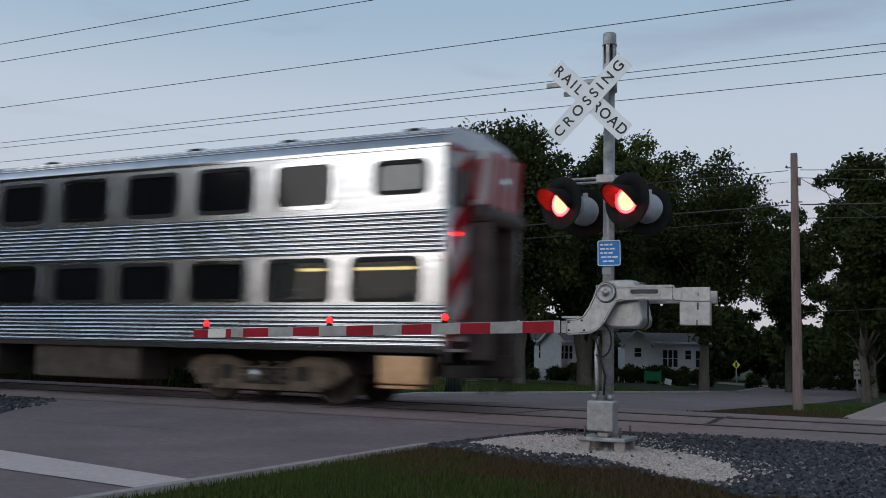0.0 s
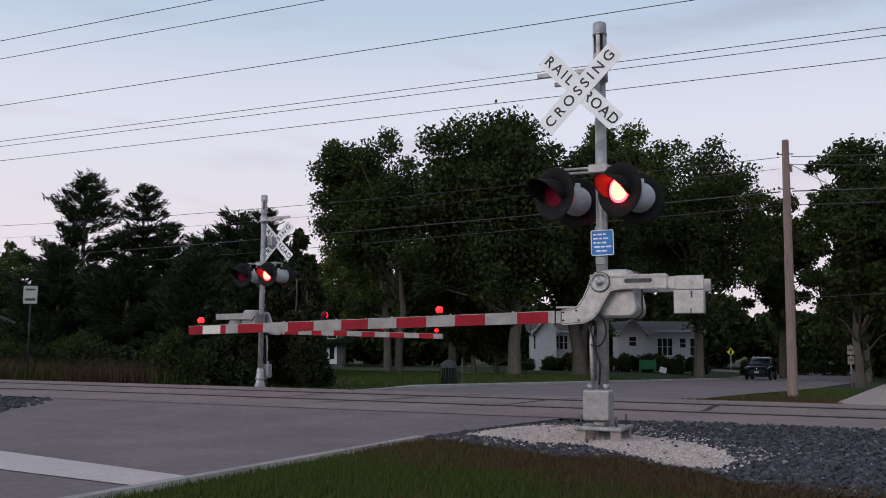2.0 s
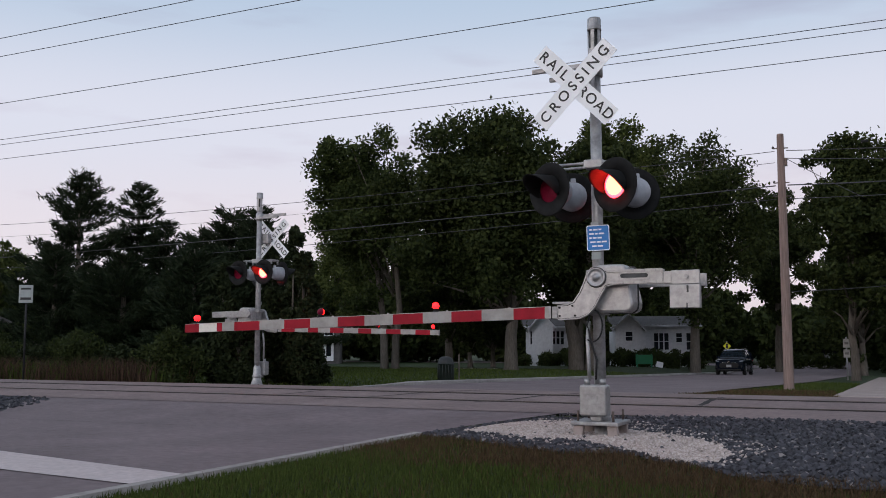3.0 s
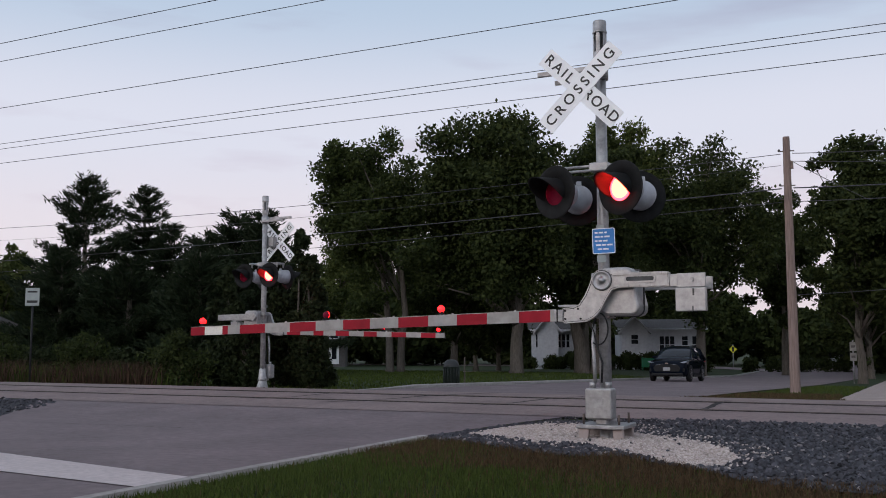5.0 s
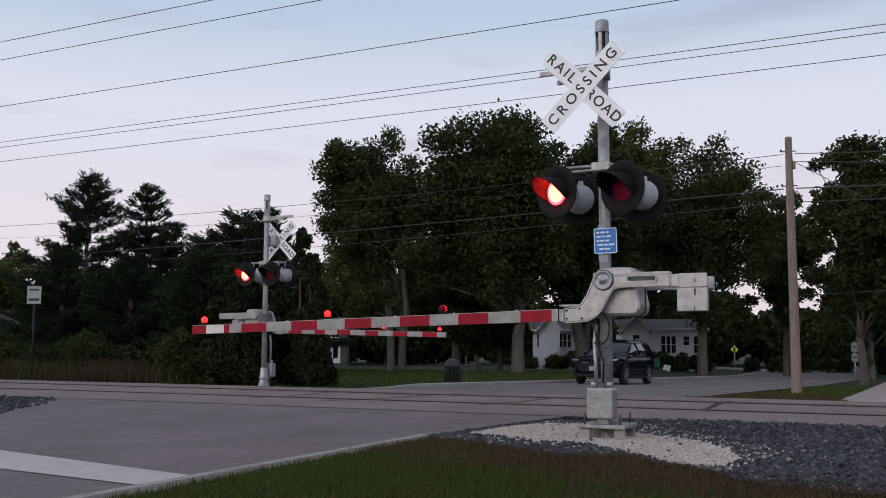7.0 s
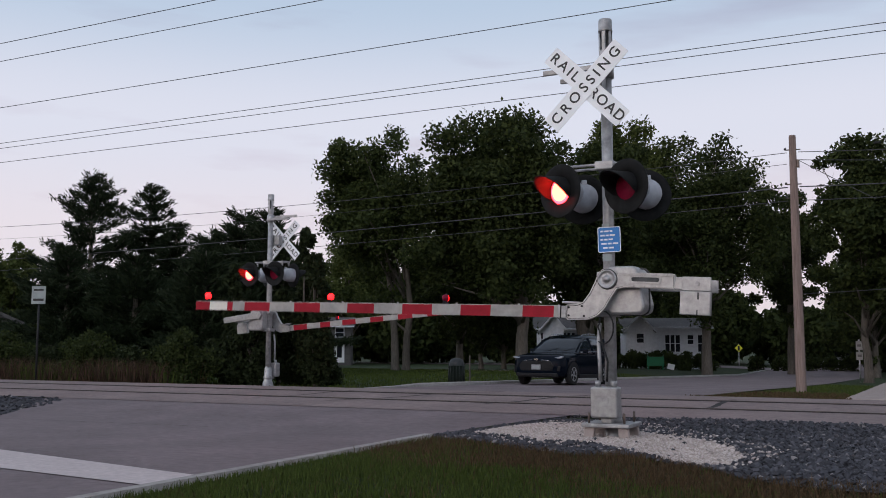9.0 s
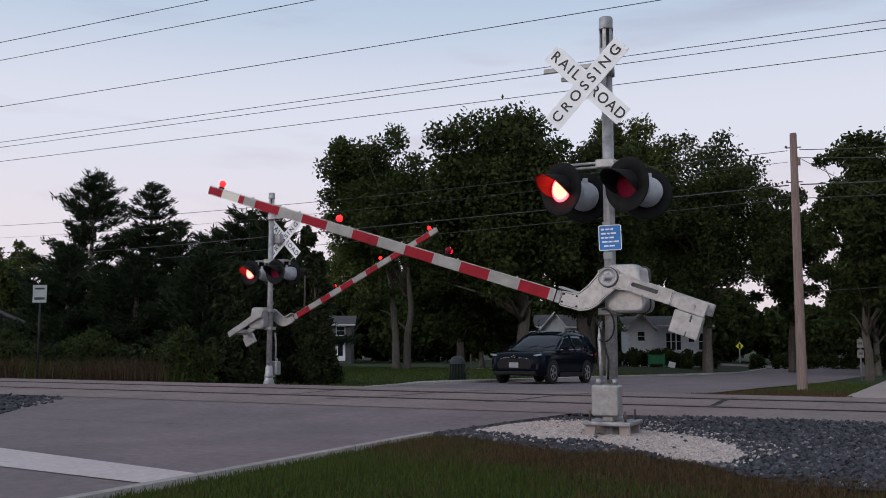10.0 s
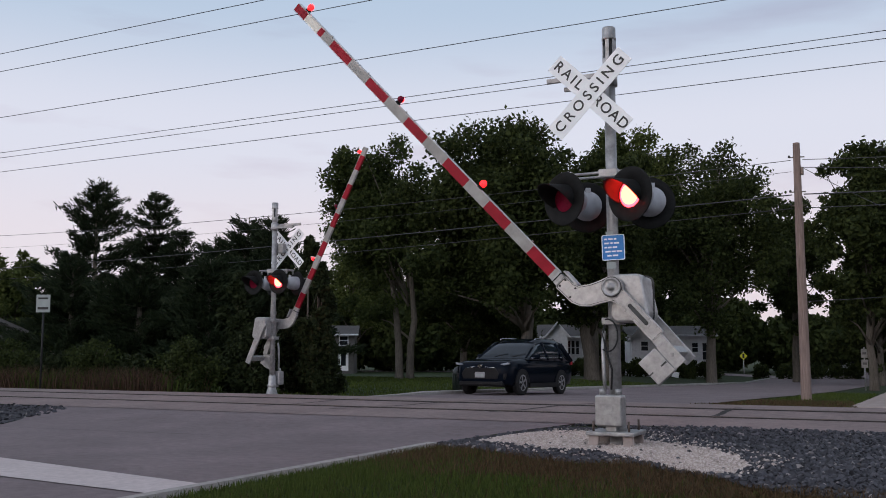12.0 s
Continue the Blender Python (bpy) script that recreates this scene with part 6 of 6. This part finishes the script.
# sidewalk slabs beyond the track
walkway = thing("sidewalk", "pale concrete sidewalk of square slabs beside the road", "sidewalk", kind="structure")
slab_mesh = mesh_of(box(-0.72, 0.72, -0.735, 0.735, -0.06, 0.03, 0.012), CONCRETE, "slab")
for k in range(26):
    y = 20.6 + 1.5 * k
    x = -0.75 - 0.004 * k
    s = new("slab", slab_mesh)
    s.parent = walkway
    s.matrix_basis = pose(x, y, gz(x, y) + 0.004 * (k % 3), math.degrees(math.atan2(gz(x, y + 0.5) - gz(x, y - 0.5), 1.0)), 0, 0)
drive = strip("pavement_drive", lambda y: -27.2, lambda y: -24.2, spread(57.0, 59.4, 3), 0.01, CONCRETE, "pale concrete garden path across the lawn", "path", nx=20)
side_street = strip("road_side", lambda y: -60.0, lambda y: -12.0, spread(97, 104, 5), 0.01, ASPHALT, "grey side street meeting the road", "road", nx=24)


def post_sign(label, category, x, y, top, boards, post_r=0.025, turn=0.0, mat_post=None):
    z = gz(x, y)
    ob = thing("street_sign", label, category, pose(x, y, z, 0, 0, turn), "street signs")
    part("post", tube([(0, 0, -0.1), (0, 0, top - z)], post_r, 8), mat_post or GALV, ob)
    return ob


sl = post_sign("small faded notice on a dark post among weeds", "sign", -22.3, 19.25, 2.6, (), 0.03, 25, CABLE)
pb = part("board", box(-0.2, 0.2, -0.045, -0.032, 2.16, 2.66, 0.004), SIGN_GREY, sl, "faded pale board")
part("print_bar", box(-0.14, 0.14, -0.048, -0.0455, 2.53, 2.58), SIGN_BLACK, pb)
part("print_bar", box(-0.15, 0.15, -0.048, -0.0455, 2.24, 2.31), SIGN_BLACK, pb)
sr = post_sign("two small white plates on a roadside post", "sign", -2.72, 50.5, 1.35, (), 0.035, 10)
for z0, z1, w in ((1.52, 1.95, 0.15), (1.05, 1.44, 0.15)):
    bb = part("board", box(-w, w, -0.055, -0.04, z0, z1, 0.004), HOUSE_PLATE, sr)
    part("print_bar", box(-w * 0.6, w * 0.6, -0.058, -0.0555, (z0 + z1) / 2 - 0.05, (z0 + z1) / 2 + 0.06), HOUSE_GREY, bb)
ys_ = post_sign("yellow-green diamond warning sign on a post", "sign", -17.0, 103.0, 1.2, (), 0.05, 10)
part("board", plate([(0, 1.5), (0.4, 1.9), (0, 2.3), (-0.4, 1.9)], -0.07, -0.055), SIGN_YELLOW, ys_)
part("symbol", box(-0.1, 0.1, -0.074, -0.0715, 1.65, 2.15), SIGN_BLACK, ys_)
gs = thing("yard_sign", "green board sign on two posts on the lawn", "yard sign", pose(-19.7, 79.0, gz(-19.7, 79)))
part("board", box(-0.7, 0.7, -0.04, 0.04, 0.25, 1.0, 0.02), SIGN_GREEN, gs)
for s in (-0.6, 0.6):
    part("post", box(s - 0.05, s + 0.05, -0.045, 0.045, -0.1, 1.1, 0.01), SIGN_GREEN, gs)
ws = thing("yard_sign", "small white leaning sign on the lawn", "yard sign", pose(-18.4, 78.6, gz(-18.4, 78.6), 0, 12, 0))
part("board", box(-0.28, 0.28, -0.02, 0.02, 0.05, 0.5, 0.01), SIGN_WHITE, ws)

# litter bin by the far kerb
lb = thing("litter_bin", "dark green round litter bin with a domed lid", "litter bin", pose(-13.7, 28.6, gz(-13.7, 28.6)))
part("barrel", lathe([(0.0, 0.0), (0.25, 0.0), (0.255, 0.03), (0.255, 0.58), (0.27, 0.59), (0.27, 0.63), (0.0, 0.63)], 24), BIN_GREEN, lb)
for k in range(16):
    a = 2 * math.pi * k / 16
    part("slat", tube([(0.258 * math.cos(a), 0.258 * math.sin(a), 0.03), (0.258 * math.cos(a), 0.258 * math.sin(a), 0.58)], 0.018, 5), BIN_GREEN, lb)
part("dome_lid", lathe([(0.255, 0.63), (0.25, 0.70), (0.20, 0.79), (0.12, 0.84), (0.0, 0.855)], 24), BIN_DOME, lb, "grey dome lid")
mp_ = thing("marker_post", "thin wooden stake on the lawn", "stake", pose(-14.1, 30.5, gz(-14.1, 30.5)))
part("stake", box(-0.02, 0.02, -0.02, 0.02, -0.1, 0.95), BARK, mp_)


def house(label, m, w, d, wall_h, ridge, wall_mat, windows, door=None, trim=None):
    """A gabled house: clapboards proud of the wall, windows with frames and panes, an overhanging roof. The front looks along -y."""
    h = thing("house", label, "house", m, "houses")
    wall = part("wall", b_plate(bmesh.new(), [(-w / 2, -0.6), (w / 2, -0.6), (w / 2, wall_h), (0, ridge), (-w / 2, wall_h)], 0, d), wall_mat, h)
    n = int((wall_h - 0.1) / 0.2)
    for k in range(n):
        part("clapboard", box(-w / 2, w / 2, -0.03, -0.003, 0.2 * k, 0.2 * k + 0.185), wall_mat, wall)
    t = 0.16
    for s in (-1, 1):
        over = 0.35
        sl_ = math.atan2(ridge - wall_h, w / 2)
        ex = (w / 2 + over)
        out = [(0, ridge + 0.02), (s * ex, ridge + 0.02 - ex * math.tan(sl_)), (s * ex, ridge + t - ex * math.tan(sl_)), (0, ridge + t)]
        part("roof", b_plate(bmesh.new(), out, -0.4, d + 0.4), SHINGLE, h, "dark shingle roof")
        out2 = [(0, ridge - 0.02), (s * ex, ridge - 0.02 - ex * math.tan(sl_)), (s * ex, ridge + t + 0.02 - ex * math.tan(sl_)), (0, ridge + t + 0.02)]
        part("barge_board", b_plate(bmesh.new(), out2, -0.45, -0.405), wall_mat, h)
    for cx, z0, z1, hw in windows:
        wn_ = part("window", ring_plate(rounded(cx - hw - 0.09, cx + hw + 0.09, z0 - 0.09, z1 + 0.09, 0.01, 1), rounded(cx - hw, cx + hw, z0, z1, 0.01, 1), -0.07, -0.031), trim or wall_mat, h)
        part("pane", box(cx - hw, cx + hw, -0.05, -0.036, z0, z1), WINDOW_DARK, wn_)
        part("glazing_bar", box(cx - hw, cx + hw, -0.06, -0.051, (z0 + z1) / 2 - 0.025, (z0 + z1) / 2 + 0.025), trim or wall_mat, wn_)
    if door:
        dd = part("door", box(door - 0.5, door + 0.5, -0.08, -0.031, 0.0, 2.15, 0.01), SIGN_WHITE, h, "white front door")
        part("pane", box(door - 0.28, door + 0.28, -0.09, -0.081, 1.0, 1.95), WINDOW_DARK, dd)
    return h


def long_house(label, m, w, d, wall_h, ridge, windows, boards=None, door=None):
    """A low house whose ridge runs along the street; dark roof, white boards, windows in rows."""
    boards = boards or CLAPBOARD
    h = thing("house", label, "house", m, "houses")
    wall = part("wall", box(-w / 2, w / 2, 0, d, -0.8, wall_h), boards, h)
    for k in range(int(wall_h / 0.2)):
        part("clapboard", box(-w / 2, w / 2, -0.03, -0.003, 0.2 * k, 0.2 * k + 0.185), boards, wall)
    bm = bmesh.new()
    b_plate(bm, [(-0.6, wall_h - 0.05), (d / 2, ridge), (d + 0.6, wall_h - 0.05), (d + 0.6, wall_h + 0.1), (d / 2, ridge + 0.16), (-0.6, wall_h + 0.1)], -w / 2 - 0.4, w / 2 + 0.4, 0, pose(0, 0, 0, 0, 0, 90))
    part("roof", bm, SHINGLE, h, "dark shingle roof")
    part("fascia", box(-w / 2 - 0.4, w / 2 + 0.4, -0.66, -0.605, wall_h - 0.06, wall_h + 0.1), CLAPBOARD, h)
    for cx, z0, z1, hw in windows:
        wn_ = part("window", ring_plate(rounded(cx - hw - 0.08, cx + hw + 0.08, z0 - 0.08, z1 + 0.08, 0.01, 1), rounded(cx - hw, cx + hw, z0, z1, 0.01, 1), -0.07, -0.031), CLAPBOARD, h)
        part("pane", box(cx - hw, cx + hw, -0.05, -0.036, z0, z1), WINDOW_DARK, wn_)
        part("glazing_bar", box(cx - hw, cx + hw, -0.06, -0.051, (z0 + z1) / 2 - 0.025, (z0 + z1) / 2 + 0.025), CLAPBOARD, wn_)
    if door is not None:
        dd = part("door", box(door - 0.5, door + 0.5, -0.08, -0.031, 0.0, 2.1, 0.01), SIGN_WHITE, h, "white front door")
        part("pane", box(door - 0.24, door + 0.24, -0.09, -0.081, 0.5, 1.9), WINDOW_DARK, dd)
        part("porch_roof", b_plate(bmesh.new(), [(-1.3, 2.16), (-0.031, 2.42), (-0.031, 2.5), (-1.3, 2.24)], -w / 2, w / 2, 0, pose(0, 0, 0, 0, 0, 90) @ Matrix.Diagonal((1, -1, 1, 1))), SHINGLE, h, "dark porch roof")
    return h


long_house("white clapboard house with a dark roof behind the trees", pose(-20.9, 88.2, gz(-20.9, 88) - 0.1, 0, 0, 20), 7.4, 7, 3.75, 4.6,
           ((-2.9, 2.3, 3.1, 0.30), (-1.75, 2.3, 3.1, 0.30), (0.05, 1.6, 3.1, 0.20), (0.50, 1.6, 3.1, 0.20), (0.95, 1.6, 3.1, 0.20), (2.1, 2.3, 3.1, 0.25), (2.95, 1.6, 3.1, 0.18), (3.4, 1.6, 3.1, 0.18)))
house("small white gabled wing of the house", pose(-22.9, 86.4, gz(-22.9, 86.4), 0, 0, 20), 2.3, 4, 3.5, 4.6, CLAPBOARD, ((0.0, 2.3, 3.1, 0.30),))
long_house("low white house with a porch of narrow windows", pose(-29.9, 84.4, gz(-29.9, 84.4) + 0.2, 0, 0, 20), 4.2, 7, 3.3, 4.4,
           tuple((-1.55 + 0.40 * k, 1.75, 2.95, 0.13) for k in range(8)))
house("white porch gable before the low house", pose(-30.0, 83.0, gz(-30.0, 83.0) + 0.2, 0, 0, 20), 1.9, 1.0, 3.4, 4.5, CLAPBOARD, ())
long_house("grey two-storey house with a white door", pose(-54.2, 82.05, -0.72, 0, 0, 30), 5.4, 8, 3.6, 4.5,
           ((-1.7, 2.6, 3.45, 0.4), (0.0, 2.6, 3.45, 0.4), (1.6, 2.6, 3.45, 0.4), (-1.2, 0.6, 1.7, 0.5)), HOUSE_GREY, 1.6)
house("far pale house glimpsed between the trees", pose(-8.8, 118.0, gz(-8.8, 118), 0, 0, 5), 3.4, 8, 3.0, 4.8, CLAPBOARD, ((-1.4, 1.0, 2.3, 0.4), (0.0, 1.0, 2.3, 0.4), (1.4, 1.0, 2.3, 0.4)))
house("dark low house behind the hedge", pose(-44.0, 32.0, gz(-44, 32), 0, 0, 55), 7.0, 8, 2.4, 4.0, HOUSE_GREY, ((-1.8, 0.9, 1.9, 0.5), (1.5, 0.9, 1.9, 0.5)))

# plain unseen tree rows, added to close the place and darken reflections
woods(95, 60000, ((-40, 60, -45, -45, 8), (45, 45, -40, 60, 9)), 0.75)
woods(96, 120000, ((-44, -115, -28, -28, 21), (-46, -115, -34, -34, 21)), 0.8)

# tar seams and old cracks across the crossing
for k, (x0, y0, x1, y1, w) in enumerate(((-9.2, 14.0, -7.4, 17.6, 0.05), (-2.95, 14.7, -2.85, 16.6, 0.07), (-12.4, 10.0, -8.6, 10.26, 0.008),
                                         (-10.9, 14.2, -10.2, 16.6, 0.04), (-6.4, 14.4, -5.45, 16.9, 0.05))):
    n = 14
    dx, dy = x1 - x0, y1 - y0
    ln = math.hypot(dx, dy)
    verts = []
    for i in range(n + 1):
        f = i / n
        wob = 0.05 * noise.noise((k * 3.1, f * 5, 0.2))
        px_, py_ = x0 + dx * f - dy / ln * wob, y0 + dy * f + dx / ln * wob
        ww = w * (0.7 + 0.6 * abs(noise.noise((k * 1.7, f * 9, 4.2))))
        for s_ in (-1, 1):
            qx, qy = px_ - dy / ln * ww * s_, py_ + dx / ln * ww * s_
            verts.append((qx, qy, gz(qx, qy) + (0.0165 if qy > 13.0 else 0.008)))
    seam = cloud("trim_tar_seam", verts, [(2 * i, 2 * i + 1, 2 * i + 3, 2 * i + 2) for i in range(n)], FLANGE_GAP)
    tagged(seam, "dark tar seam across the worn asphalt", "tar seam", kind="structure")

# the line's own poles, beyond both ends of the view
for xp, dy in ((-130.0, 0.0), (30.0, 0.25)):
    for yp_, y0, y1, zt in ((21.4, 18.7, 24.3, 10.25), (29.6, 28.0, 31.4, 10.09)):
        lp = thing("utility_pole", "tall wooden power pole with a long crossarm", "utility pole", pose(xp, yp_ + dy, gz(xp, yp_)), "line poles")
        part("shaft", lathe([(0.0, zt + 0.4), (0.11, zt + 0.4), (0.18, -0.5)], 14), POLE_WOOD, lp)
        part("crossarm", box(-0.06, 0.06, y0 - yp_, y1 - yp_, zt - 0.16 - gz(xp, yp_), zt - gz(xp, yp_) - 0.005, 0.01), POLE_WOOD, lp)
for k in range(14):
    shrub("dark shrub grown up before the white house", -28.6 + k * 0.98, 82.4 + 0.5 * math.sin(k * 2.3), 1.35 + 0.45 * abs(math.sin(k * 1.9)), 0.95, 160 + k, 1600, 0.10, LEAF_DARK, group="garden shrubs")


# ---- all that moves ----
def motions():
    beat_len = 0.55
    # lenses: one half turns to the front on every beat
    for lens, beat in FLASHERS + ARM_LAMPS:
        rows, here = [], 0.0 if beat == 0 else 180.0
        base = lens.matrix_basis.copy()
        rows.append((0.0, base @ pose(0, 0, 0, 0, 0, 0)))
        if here:
            rows += [(step / FPS, base @ pose(0, 0, 0, 0, 0, 60.0 * step)) for step in (1, 2, 3)]
        for k in range(1, 22):
            end = math.ceil(k * beat_len * 10 - 0.01) / 10
            if end > 12.0:
                break
            there = 180.0 - here
            if there and k in (12, 16, 20):
                end += 0.1  # both lamps glow together for a moment
            for step in range(4):
                rows.append((end - (3 - step) / FPS, base @ pose(0, 0, 0, 0, 0, here + (there - here) * step / 3)))
            here = there
        rows.append((12.0, rows[-1][1]))
        walk(lens, rows)
    # gate arms: down until the train has cleared, then rising
    near_rise = [(0, 0), (8.7, 0), (9.0, 3.3), (9.25, 7.6), (9.5, 11.3), (10.0, 18.9), (10.5, 26.0), (11.0, 32.9), (11.5, 40.4), (12.0, 47.5)]
    far_rise = [(0, 0), (8.7, 0), (9.0, 6.0), (9.25, 11.0), (9.5, 16.3), (10.0, 28.0), (10.5, 38.3), (11.0, 48.0), (11.5, 56.5), (12.0, 64.5)]
    for arm, rise in zip(ARMS, (near_rise, far_rise)):
        walk(arm, [(t, pose(PIVOT_X, ARM_Y, PIVOT_Z, 0, a, 0)) for t, a in rise])
    move_train()
    move_suv()


motions()
